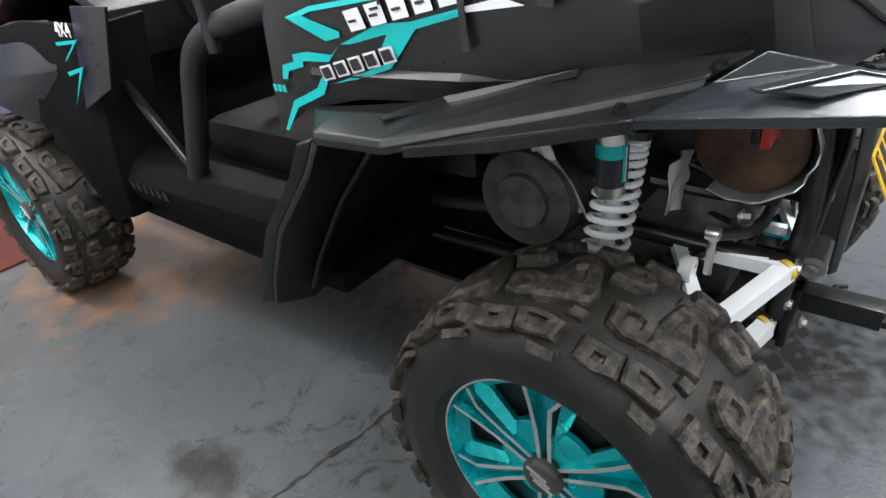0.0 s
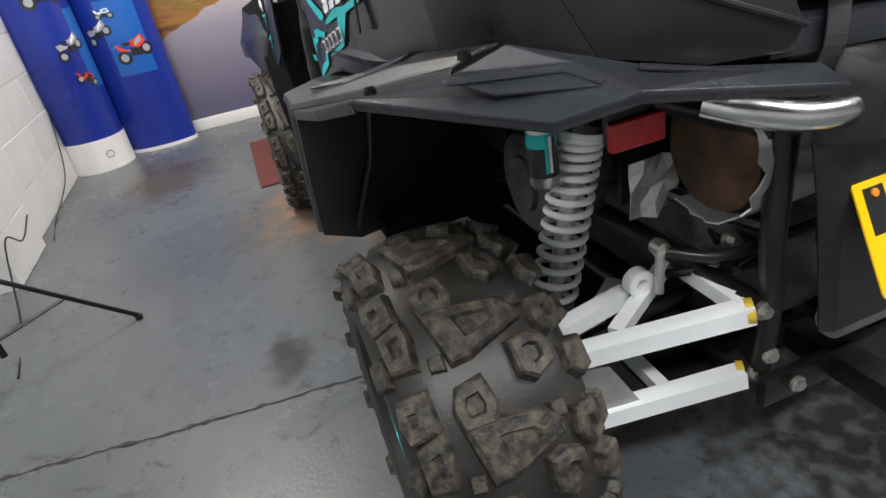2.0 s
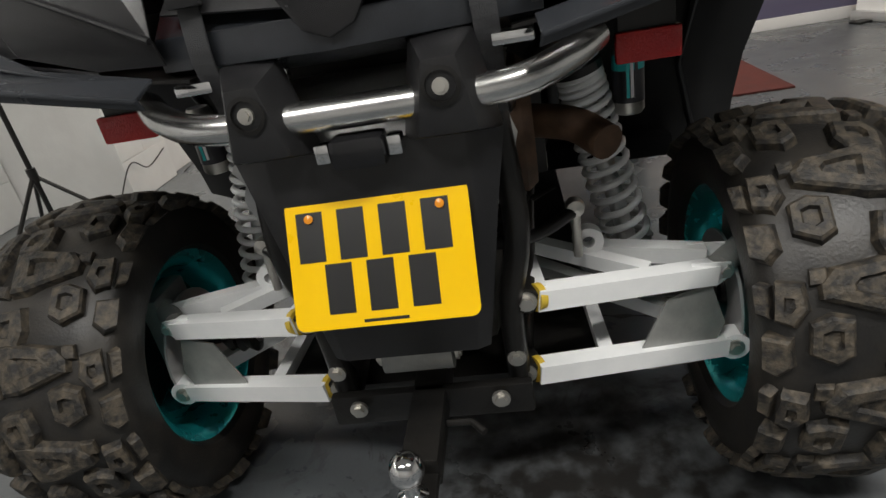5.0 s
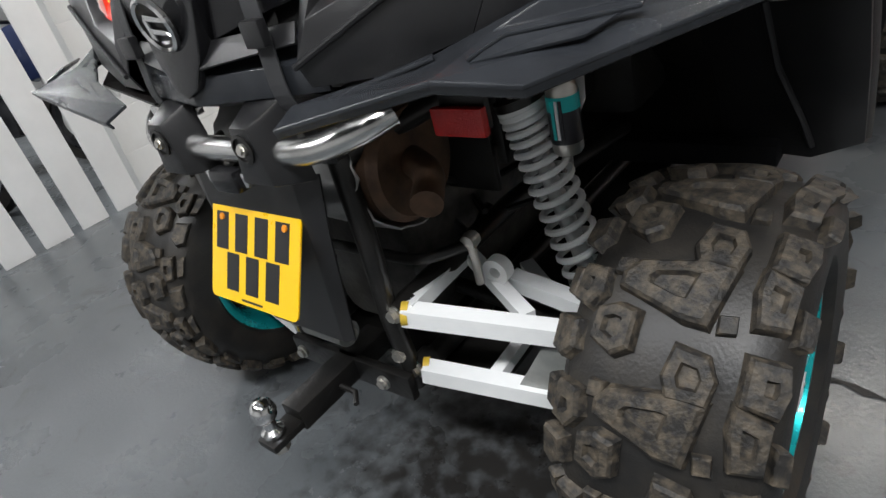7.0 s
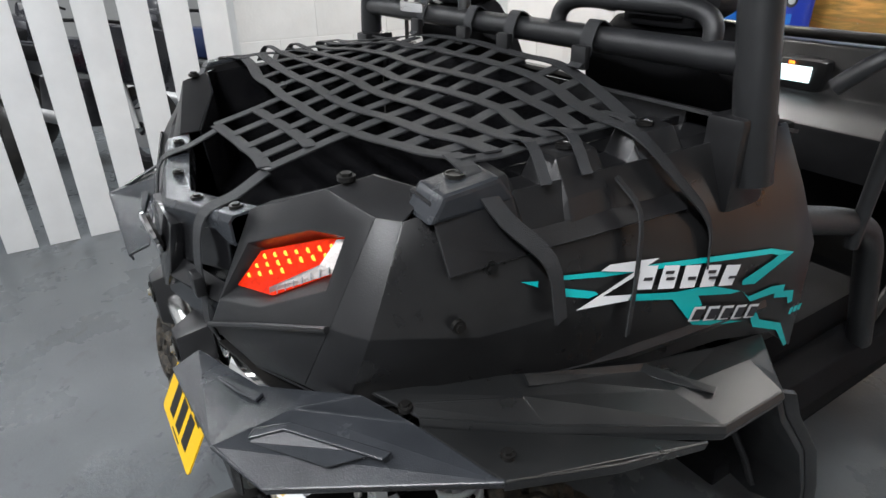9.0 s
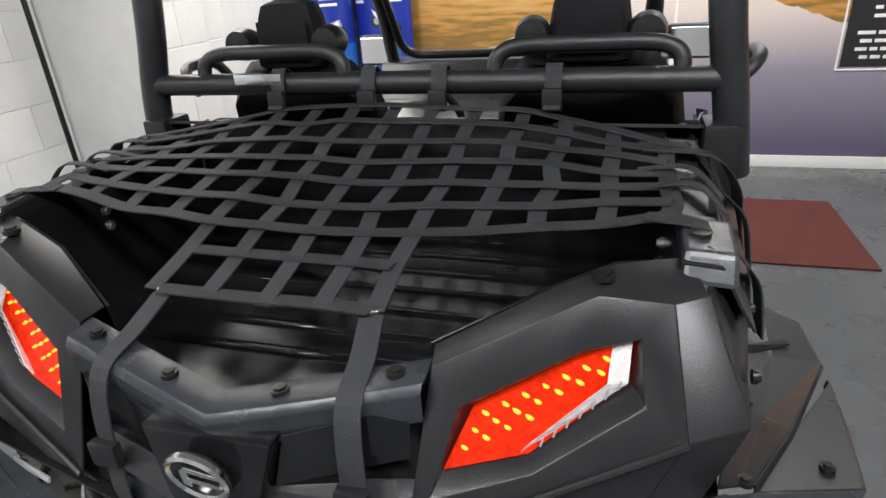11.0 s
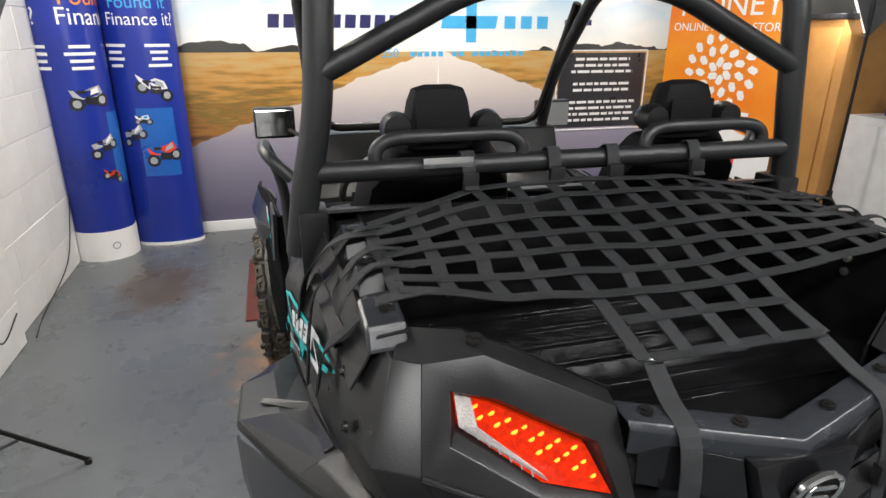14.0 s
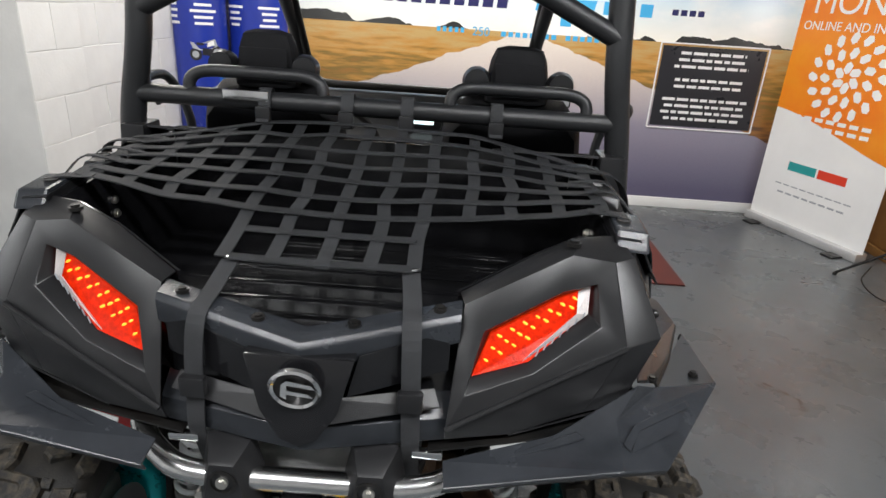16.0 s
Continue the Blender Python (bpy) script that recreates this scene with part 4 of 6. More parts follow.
# tail pods with lamps
P = {"a": (.492, -.430, 1.193), "b": (.414, -.457, 1.211), "c": (.243, -.512, 1.136), "d": (.226, -.594, .957), "e": (.375, -.553, 1.022), "f": (.512, -.508, 1.076)}
LM = {"a": (.452, -.458, 1.154), "b": (.400, -.480, 1.137), "c": (.288, -.530, 1.088), "d": (.262, -.566, 1.030), "e": (.352, -.540, 1.048), "f": (.450, -.478, 1.112)}
for s in (-1, 1):
    v = [P[k] for k in "abcdef"] + [tuple(LM[k][i] * 1.0 + (0, -0.004, 0)[i] for i in range(3)) for k in "abcdef"] + [(LM[k][0], LM[k][1] + 0.022, LM[k][2]) for k in "abcdef"]
    # push the frame ring's inner edge a little out, the recess goes in from there
    for i in range(6):
        o, l = Vector(v[i]), Vector(v[6 + i])
        k = (0.22, 0.25, 0.25, 0.3, 0.3, 0.3)[i]
        v[6 + i] = tuple(l + (o - l) * k + Vector((0, -0.002, 0)))
    f = [(i, (i + 1) % 6, 6 + (i + 1) % 6, 6 + i) for i in range(6)] + [(6 + i, 6 + (i + 1) % 6, 12 + (i + 1) % 6, 12 + i) for i in range(6)]
    pod = part("tail_pod", shell(v, f, 0.004, 0.004, s), PLASTIC, utv, "matt black tail pod")
    # outer corner and underside of the pod
    chamfer = [P["a"], (.527, -.411, 1.197), P["f"], (.572, -.484, 1.086), (.455, -.530, .962), (.522, -.500, .962)]
    part("pod_side", shell(chamfer, [(0, 1, 3, 2), (2, 3, 5, 4)], 0.004, 0.003, s), PLASTIC, pod, "broad chamfered outer corner")
    w = [P["a"], (.527, -.411, 1.197), (.507, -.362, 1.218), (.43, -.40, 1.222), P["b"], P["c"], (.236, -.475, 1.140), (.36, -.41, 1.19)]
    part("pod_top", shell(w, [(0, 1, 2), (0, 2, 3, 4), (4, 3, 7, 5), (5, 7, 6)], 0.004, 0.003, s), PLASTIC, pod, "")
    low = [P["d"], P["e"], P["f"], (.455, -.530, .962), (.330, -.562, .930), (.226, -.580, .925)]
    part("pod_lower_face", shell(low, [(0, 1, 4, 5), (1, 2, 3, 4)], 0.004, 0.002, s), PLASTIC, pod, "")
    ledge = [Vector(P[k]) for k in "def"]
    part("pod_ledge", tube([(q.x * s, q.y - .003, q.z) for q in ledge], .0045, 8), PLASTIC, pod)
    part("pod_inner", shell([(.232, -.475, 1.140), (.36, -.41, 1.19), (.43, -.40, 1.222), (.24, -.46, .99), (.36, -.40, .99), (.46, -.38, .99), (.507, -.362, 1.215)], [(0, 1, 4, 3), (1, 2, 5, 4), (2, 6, 5)], 0.004, 0, s), GLOSS, pod)
    part("pod_floor", shell([(.330, -.560, .930), (.522, -.500, .962), (.578, -.35, .945), (.43, -.40, .93)], [(0, 1, 2, 3)], 0.004, 0, s), PLASTIC, pod)
    part("pod_bolt", bolt((.418 * s, -.43, 1.222), (0, 0, 1)), DARK, pod)
    # lamp: clear outer part, red inner part, glowing diodes
    q = {k: Vector((LM[k][0], LM[k][1] + 0.014, LM[k][2])) for k in LM}
    lp = lambda a, b, t: q[a] + (q[b] - q[a]) * t
    lamp = part("tail_lamp", prism([q[k] for k in "abcdef"], (0, 0.012, 0), 0, s), LENSRED, utv, "lit red tail lamp", False)
    clear = [q["a"], lp("a", "b", 0.4), lp("f", "e", 0.22) + Vector((0, 0, .019)), lp("f", "e", 1.0) + Vector((0, 0, .014)), lp("f", "e", 1.0) - Vector((.010, -.002, .002)), lp("f", "e", 0.0)]
    part("clear_lens", prism([c + Vector((0, -0.003, 0)) for c in clear], (0, 0.002, 0), 0, s), LENSCLEAR, lamp, "clear reversing lens", False)
    for k in range(7):
        # dark cell walls of the clear lens
        a = lp("f", "e", 0.1 + k * 0.13) + Vector((0, -0.004, 0))
        part("lens_cell", tube([(a.x * s, a.y, a.z + .001), (a.x * s + .003 * s, a.y, a.z + .013)], 0, flat=(.002, .001)), GREYINK, lamp, "", False)
    random.seed(5)
    for i in range(7):
        for j in range(3):
            t, r = 0.15 + i * 0.122 + j * 0.02, 0.18 + j * 0.27
            topp = q["a"] + (q["c"] - q["a"]) * t
            lowp = q["f"] + (q["d"] - q["f"]) * t
            c = topp + (lowp - topp) * r
            if t < 0.5 and j == 2:
                continue
            c = Vector((c.x * s, c.y - 0.004, c.z))
            k = random.uniform(.8, 1.05)
            part("diode", moved(lathe([(0.0032, 0.003), (0.0024, 0.0), (0, -0.001)], 8, axis="y"), Matrix.Translation(c) @ Matrix.Rotation(0.5 * s, 4, "Y") @ Matrix.Diagonal((k * 1.7, 1, k * 0.8, 1))), LED, lamp, "", False)

# side panels with decals
ROWS = [[(.527, -.411, 1.197), (.553, -.452, 1.135), (.572, -.484, 1.086), (.522, -.500, .962)],
        [(.546, -.33, 1.21), (.584, -.335, 1.13), (.593, -.35, 1.05), (.575, -.36, .94)],
        [(.562, -.1, 1.215), (.597, -.1, 1.13), (.620, -.1, 1.04), (.622, -.1, .91)],
        [(.575, .1, 1.22), (.612, .1, 1.13), (.645, .1, 1.03), (.642, .1, .90)],
        [(.582, .24, 1.225), (.622, .24, 1.13), (.655, .24, 1.03), (.655, .24, .87)],
        [(.584, .26, 1.225), (.624, .28, 1.13), (.658, .30, 1.03), (.656, .325, .81)]]


def on_side(y, z, out=0.004):
    """A point on the side panel at that y and z."""
    for a, b in zip(ROWS, ROWS[1:]):
        if a[1][1] <= y <= b[1][1] or b is ROWS[-1] or y < ROWS[0][1][1]:
            t = (y - a[1][1]) / (b[1][1] - a[1][1])
            col = [tuple(p[i] + (q[i] - p[i]) * t for i in range(3)) for p, q in zip(a, b)]
            for p, q in zip(col, col[1:]):
                if q[2] <= z <= p[2] or q is col[-1]:
                    u = (z - p[2]) / (q[2] - p[2])
                    return (p[0] + (q[0] - p[0]) * u + out, y, z)


def decal(poly, out, s, material, parent, name="decal"):
    """A thin sticker that follows the side panel, poly in (y, z)."""
    bm = bmesh.new()
    bm.faces.new([bm.verts.new((y, z, 0)) for y, z in poly])
    bmesh.ops.triangulate(bm, faces=bm.faces)
    bmesh.ops.subdivide_edges(bm, edges=[e for e in bm.edges if e.calc_length() > 0.04], cuts=3)
    bmesh.ops.triangulate(bm, faces=bm.faces)
    for v in bm.verts:
        p = on_side(v.co.x, v.co.y, out)
        v.co = Vector((p[0] * s, p[1], p[2]))
    return part(name, bm, material, parent, "", False)


for s in (-1, 1):
    side = part("side_panel", sheet(ROWS, 0.006, 0.002, s), SATIN, utv, "gloss black side panel with turquoise decals")
    for p in ((.585, -.327, 1.137), (.593, -.378, 1.077), (.577, -.35, .985)):
        part("side_bolt", bolt((p[0] * s, p[1], p[2]), (s, 0, 0), 0.006), DARK, side)
    # raised vent and lower ridge
    part("vent_lip", sheet([[on_side(-.30, 1.165, .002), on_side(-.1, 1.165, .002), on_side(.02, 1.165, .002)], [on_side(-.27, 1.145, .012), on_side(-.1, 1.145, .012), on_side(.0, 1.145, .012)]], 0.004, 0, s), PLASTIC, side, "", False)
    part("lower_ridge", sheet([[on_side(-.36, .965, .0), on_side(-.1, .955, .0), on_side(.2, .95, .0)], [on_side(-.34, .955, .007), on_side(-.1, .945, .008), on_side(.2, .938, .006)], [on_side(-.36, .945, .0), on_side(-.1, .93, .0), on_side(.2, .925, .0)]], 0.004, 0, s), PLASTIC, side, "", False)
    # turquoise flashes
    for poly in ([(-.235, 1.103), (-.156, 1.090), (-.057, 1.078), (.183, 1.048), (.237, 1.031), (.151, .995), (.119, 1.002), (.118, 1.011), (.198, 1.034), (.181, 1.040), (-.055, 1.070), (-.153, 1.082), (-.235, 1.097)],
                 [(-.232, 1.087), (-.171, 1.066), (-.165, 1.061), (-.181, 1.059), (-.225, 1.073)],
                 [(-.287, 1.109), (-.260, 1.103), (-.261, 1.095)],
                 [(-.111, 1.047), (-.023, 1.028), (.040, 1.023), (.120, .991), (.098, .992), (.024, 1.009), (.037, .989), (.024, .977), (.031, .964), (.149, .925), (.080, .939), (.024, .957), (-.029, 1.017), (-.111, 1.037)],
                 [(.125, .989), (.144, .973), (.200, .976), (.237, .970), (.237, .955), (.206, .960), (.153, .961)],
                 [(.165, .950), (.192, .914), (.258, .886), (.300, .826), (.292, .824), (.250, .874), (.178, .904), (.155, .943)],
                 [(.215, .962), (.268, .950), (.275, .925), (.262, .925), (.255, .940), (.215, .950)]):
        decal(poly, 0.004, s, DECAL, side)
    # model lettering as plain slanted shapes
    decal([(-.206, 1.050), (-.103, 1.078), (-.162, 1.093), (-.145, 1.098), (-.056, 1.087), (-.076, 1.082), (-.110, 1.070), (-.161, 1.058), (-.111, 1.048), (-.118, 1.041)], 0.007, s, WHITEDEC, side, "lettering_shape")
    for i in range(5):
        y, z = -.105 + i * .041, 1.053 - i * .0088
        decal([(y, z), (y + .030, z - .006), (y + .046, z + .024), (y + .016, z + .030)], 0.007, s, WHITEDEC, side, "lettering_shape")
        for k in range(1 + i % 2):
            decal([(y + .014, z + .010 + .009 * k), (y + .030, z + .007 + .009 * k), (y + .033, z + .011 + .009 * k), (y + .017, z + .014 + .009 * k)], 0.009, s, DARKINK, side, "lettering_shape")
    for y in (.268, .280, .292):
        decal([(y, .902), (y + .009, .901), (y + .011, .914), (y + .002, .915)], 0.007, s, DECAL, side, "lettering_shape")
    for i in range(5):
        y, z = .008 + i * .033, .969 - i * .0085
        decal([(y, z), (y + .026, z - .006), (y + .034, z + .018), (y + .008, z + .024)], 0.0075, s, WHITEDEC, side, "lettering_shape")
        decal([(y + .004, z + .003), (y + .023, z - .002), (y + .030, z + .015), (y + .011, z + .020)], 0.0095, s, DARKINK, side, "lettering_shape")
    # top rail with tie-down caps and notches
    path = [(-.385, 1.222), (-.275, 1.236), (-.255, 1.205), (-.215, 1.205), (-.195, 1.240), (-.125, 1.243), (-.105, 1.21), (-.06, 1.21), (-.04, 1.247), (.03, 1.25), (.05, 1.225), (.24, 1.23)]
    rail = part("bed_rail", sheet([[(.495, y, z - .06) for y, z in path], [(.498, y, z) for y, z in path], [(.542, y, z - .004) for y, z in path], [(.566 + .02 * (y + .38), y, z - .05) for y, z in path], [(.585 + .03 * (y + .38), y, 1.14) for y, z in path]], 0.004, 0.002, s), PLASTIC, utv, "black bed rail with tie-down caps", False)
    part("rail_end_cap", prism([(.500, -.395, 1.200), (.500, -.375, 1.232), (.500, -.295, 1.240), (.500, -.268, 1.205)], (.058, 0, -.004), 0.006, s), FENDER, rail, "dark grey end cap", False)
    for y, z in ((-.335, 1.2365), (-.16, 1.243), (-.005, 1.25)):
        part("tie_hole", moved(lathe([(0.0125, -0.003), (0.0125, 0.0022), (0.0105, 0.0022), (0.0095, 0.0004), (0, 0.0004)], 20, axis="z"), pose(.52 * s, y, z)), DARK, rail)

# tailgate
def gate_y(x):
    return -.60 + .25 * abs(x) ** 1.05


def gate_z(x):
    return 1.085 + .16 * abs(x)


xs = [-.24, -.16, -.08, 0, .08, .16, .24]
part("tailgate_rim", sheet([[(x, gate_y(x) + .055, gate_z(x) - .03) for x in xs], [(x, gate_y(x) + .05, gate_z(x) + .012) for x in xs], [(x, gate_y(x) + .008, gate_z(x) + .008) for x in xs], [(x, gate_y(x), gate_z(x) - .002) for x in xs], [(x, gate_y(x) + .002, gate_z(x) - .04) for x in xs], [(x, gate_y(x) + .02, gate_z(x) - .05) for x in xs]], 0.005, 0.002), FENDER, utv, "matt black tailgate rim")
gate = part("tailgate", sheet([[(x, gate_y(x) + .015, gate_z(x) - .045) for x in xs], [(x, gate_y(x) + .035, 1.02) for x in xs], [(x, gate_y(x) + .02, .965) for x in xs]], 0.006), GLOSS, utv, "gloss black tailgate panel")
for x in (-.205, -.075, .075, .205):
    part("rim_bolt", bolt((x, gate_y(x) + .03, gate_z(x) + .013), (0, 0, 1), 0.007, 0.005), DARK, utv)
part("tailgate_lower_band", sheet([[(x, gate_y(x) + .02, .985 - .02 * (abs(x) < .1)) for x in xs], [(x, gate_y(x) - .018, .955) for x in xs], [(x, gate_y(x) - .02, .915) for x in xs], [(x, gate_y(x) + .03, .895) for x in xs]], 0.006, 0.002), FENDER, utv, "matt black lower tailgate band")
emb = part("emblem_bracket", prism([(-.085, -.605, 1.075), (.085, -.605, 1.075), (.06, -.618, .985), (.03, -.625, .94), (0, -.628, .928), (-.03, -.625, .94), (-.06, -.618, .985)], (0, .03, 0), 0.004), GLOSS, utv, "black shield-shaped emblem bracket")
ring = moved(lathe([(0.040, 0), (0.040, -0.006), (0.036, -0.009), (0.032, -0.006), (0.032, 0)], 40, axis="y", closed=True), pose(0, -.624, 1.035, 12))
badge = part("round_emblem", ring, CHROME, utv, "round chrome emblem")
for q in ([(-.012, .018), (.026, .010), (.031, .002), (-.012, .008)], [(-.014, -.002), (.020, -.008), (.026, -.016), (-.014, -.011)], [(-.020, .010), (-.010, .018), (-.014, -.022), (-.024, -.016)]):
    part("emblem_bar", moved(prism([(x, 0, z) for x, z in q], (0, -.005, 0), .001), pose(0, -.625, 1.035, 12)), CHROME, badge, "", False)
for s in (-1, 1):
    part("tailgate_ledge", shell([(.045, -.598, 1.000), (.205, -.556, 1.005), (.215, -.575, .982), (.04, -.622, .968)], [(0, 1, 2, 3)], 0.004, 0.001, s), PLASTIC, gate, "", False)
    part("tailgate_wing", shell([(.088, -.585, 1.072), (.225, -.545, 1.105), (.225, -.548, 1.035), (.07, -.592, 1.000)], [(0, 1, 2, 3)], 0.004, 0.001, s), GLOSS, gate, "", False)
part("emblem_back", moved(lathe([(0, 0), (0.033, 0), (0.033, 0.006), (0, 0.006)], 30, axis="y"), pose(0, -.624, 1.035, 12)), DARK, badge)

# cargo bed
bed = part("cargo_bed", shell([(-.49, -.40, .985), (.49, -.40, .985), (.5, .1, .985), (-.5, .1, .985), (-.23, -.53, .985), (.23, -.53, .985), (-.5, .12, 1.25), (.5, .12, 1.25), (-.497, -.38, 1.21), (.497, -.38, 1.21), (-.5, .1, 1.24), (.5, .1, 1.24), (-.24, -.5, 1.1), (.24, -.5, 1.1), (0, -.55, 1.06), (0, -.56, .985)],
                             [(0, 1, 2, 3), (4, 15, 5, 1, 0), (3, 2, 7, 6), (0, 3, 10, 8), (1, 9, 11, 2), (4, 12, 14, 15), (15, 14, 13, 5), (4, 0, 8, 12), (5, 13, 9, 1)], 0.005), GLOSS, utv, "glossy black cargo bed tray", False)
for i in range(6):
    y = -.34 + i * .075
    part("bed_rib", box(-.36, .36, y, y + .022, .985, .994, 0.004), GLOSS, bed)
for s in (-1, 1):
    for z in (1.13, 1.16):
        part("bed_bolt", bolt((.488 * s, -.2, z), (-s, 0, 0), 0.006), ZINC, bed)
    part("bed_bolt", bolt((.0 + .13 * s, -.5, 1.0), (0, 0, 1), 0.008), ZINC, bed)
    part("rear_top_panel", sheet([[(.3, .1, 1.252), (.3, .3, 1.2)], [(.585, .1, 1.25), (.585, .3, 1.2)]], 0.006, 0, s), PLASTIC, utv)
part("bed_front_wall", box(-.58, .58, .26, .3, .7, 1.22, 0.01), SILL, utv)

# rear fenders
FLARE = [
    [(.552, -.478, .997), (.575, -.462, .988), (.598, -.440, .972)],
    [(.590, -.300, .972), (.632, -.305, .964), (.668, -.300, .942)],
    [(.618, -.070, .912), (.690, -.075, .910), (.768, -.060, .896)],
    [(.645, .090, .893), (.700, .100, .898), (.766, .085, .888)],
    [(.655, .210, .880), (.690, .165, .888), (.735, .120, .884)],
]
LIP = [(.598, -.440, .972), (.668, -.300, .942), (.768, -.060, .896), (.766, .085, .888), (.735, .120, .884), (.655, .210, .880)]
TAIL_TOP = [(.225, -.620, .918), (.400, -.575, .946), (.548, -.490, .995), (.600, -.445, .966), (.723, -.405, .957), (.570, -.628, .940), (.492, -.661, .957), (.229, -.664, .902), (.500, -.560, .972)]
for s in (-1, 1):
    fen = part("rear_fender", sheet(FLARE, 0.006, 0.003, s), FLAREP, utv, "dark grey moulded rear fender flare", False)
    part("fender_lip", sheet([LIP, [(x + .005, y, z - .010) for x, y, z in LIP], [(x + .002, y - .003, z - .022) for x, y, z in LIP]], 0.005, 0.002, s), FLAREP, fen, "", False)
    # sloping skirt under the crease, and its edge
    skirt = [(.600, -.440, .960), (.723, -.403, .957), (.772, -.100, .892), (.668, -.300, .932)]
    part("fender_skirt", shell(skirt, [(0, 1, 3), (1, 2, 3)], 0.005, 0.002, s), FLAREP, fen, "", False)
    part("skirt_edge", sheet([[skirt[1], (.752, -.25, .920), skirt[2]], [(.719, -.402, .938), (.749, -.25, .902), (.769, -.10, .876)]], 0.005, 0.002, s), FLAREP, fen, "", False)
    part("fender_tail", shell(TAIL_TOP, [(0, 1, 6, 7), (1, 2, 8), (1, 8, 6), (8, 2, 3), (8, 3, 4), (6, 8, 4, 5)], 0.006, 0.002, s), FENDER, fen, "", False)
    rim_line = [TAIL_TOP[i] for i in (7, 6, 5, 4)]
    part("tail_edge", sheet([rim_line, [(x - .003, y + .006, z - .015) for x, y, z in rim_line]], 0.005, 0.002, s), FENDER, fen, "", False)
    # raised step on the flare
    part("fender_ridge", shell([(.604, -.280, .972), (.634, -.070, .921), (.720, -.015, .910), (.726, -.030, .9085), (.640, -.088, .9125), (.622, -.286, .967), ], [(0, 1, 4, 5), (1, 2, 3, 4)], 0.004, 0.001, s), FLAREP, fen, "", False)
    part("foil_strip", shell([(.30, -.588, .926), (.38, -.572, .932), (.38, -.575, .925), (.30, -.591, .919)], [(0, 1, 2, 3)], 0.003, 0, s), FOIL, fen, "bright foil strip", False)
    part("fender_pocket", shell([(.512, -.622, .9605), (.528, -.582, .9725), (.622, -.505, .9715), (.600, -.560, .962)], [(0, 1, 2, 3)], 0.003, 0, s), FENDER, fen, "shallow moulded pocket", False)
    part("pocket_lip", shell([(.500, -.610, .968), (.526, -.572, .978), (.632, -.494, .976), (.634, -.508, .973), (.531, -.584, .975), (.510, -.622, .964)], [(0, 1, 4, 5), (1, 2, 3, 4)], 0.005, 0.002, s), FENDER, fen, "", False)
    part("fender_strake", shell([(.285, -.628, .924), (.435, -.578, .960), (.445, -.592, .960), (.40, -.606, .950)], [(0, 1, 2, 3)], 0.005, 0.002, s), FENDER, fen, "", False)
    for p in ((.690, -.375, .955), (.585, -.45, .985)):
        part("fender_bolt", bolt((p[0] * s, p[1], p[2]), (0, 0, 1), 0.006), DARK, fen)
    path = ((.11, .865), (.15, .80), (.27, .66), (.315, .57), (.335, .53), (.355, .46))
    part("under_tail_panel", shell([(.20, -.585, .905), (.46, -.545, .930), (.560, -.46, .955), (.58, -.15, .915), (.20, -.15, .89)], [(0, 1, 2, 3, 4)], 0.004, 0, s), DARK, fen, "", False)
    flap = part("mud_guard", sheet([[(x, y + .02 * (x < .6), z - (.04 if z < .5 and x < .7 else 0)) for x in (.47, .565, .66, .755)] for y, z in path], 0.014, 0.004, s), PLASTIC, utv, "black plastic mud guard before the rear wheel")
    part("guard_flange", sheet([[(.755, y, z), (.765, y + .03, z - .01)] for y, z in path], 0.01, 0.003, s), PLASTIC, flap)
    part("guard_rib", tube([(.60 * s, .115, .82), (.60 * s, .255, .655), (.64 * s, .315, .52), (.66 * s, .335, .45)], 0.008, 8), PLASTIC, flap)
    part("inner_arch", sheet([[(.2, y, z), (.47, y, z)] for y, z in ((-.42, .93), (-.1, .9), (.08, .86), (.3, .66), (.38, .45))], 0.01, 0, s), DARK, utv)

# nylon cargo net: a wide front part and a narrow tongue
net = thing("cargo_net", "black nylon webbing cargo net stretched over the bed", "net", at=(CX, 0, 0))
random.seed(8)


def net_z(x, y):
    mid = 1.278 + .27 * y
    edge = 1.25 + .03 * y
    k = min(1, abs(x) / .5) ** 2
    return mid + (edge - mid) * k


def strap(points, w=0.025):
    bm = bmesh.new()
    tube(smooth_path(points, 4), 0, bm=bm, flat=(w, 0.0025))
    return bm


def net_point(u, v):
    """u: -1..1 across the wide part, v: 0 at the bar to 1 at its rear edge."""
    x = u * .492
    a = abs(u)
    front = .07 if a < .6 else .07 - (a - .6) / .4 * .075
    y = front * (1 - v) + (-.30 - .012 * (1 - a)) * v
    return x, y


for i in range(7):
    v = i / 6
    pts = []
    for j in range(13):
        x, y = net_point(-1 + j / 6, v)
        y += random.uniform(-.006, .006)
        pts.append((x, y, net_z(x, y) + .002 + random.uniform(-.002, .002)))
    part("webbing", strap(pts), WEB, net, "", False)
for y in (-.375, -.455):
    part("webbing", strap([(x, y + random.uniform(-.003, .003) + .012 * (1 - (x / .16) ** 2), net_z(x, y) + .002) for x in (-.153, -.0775, 0, .0775, .153)]), WEB, net, "", False)
for j in range(13):
    u = (j - 6) / 6
    pts = []
    for i in range(7):
        x, y = net_point(u, i / 6)
        x += random.uniform(-.006, .006)
        pts.append((x, y, net_z(x, y) - .001 + random.uniform(-.002, .002)))
    if abs(j - 6) <= 2:
        x0 = pts[-1][0]
        pts += [(x0 * .97 + random.uniform(-.004, .004), y, net_z(x0, y) - .001) for y in (-.375, -.455)]
    part("webbing", strap(pts), WEB, net, "", False)
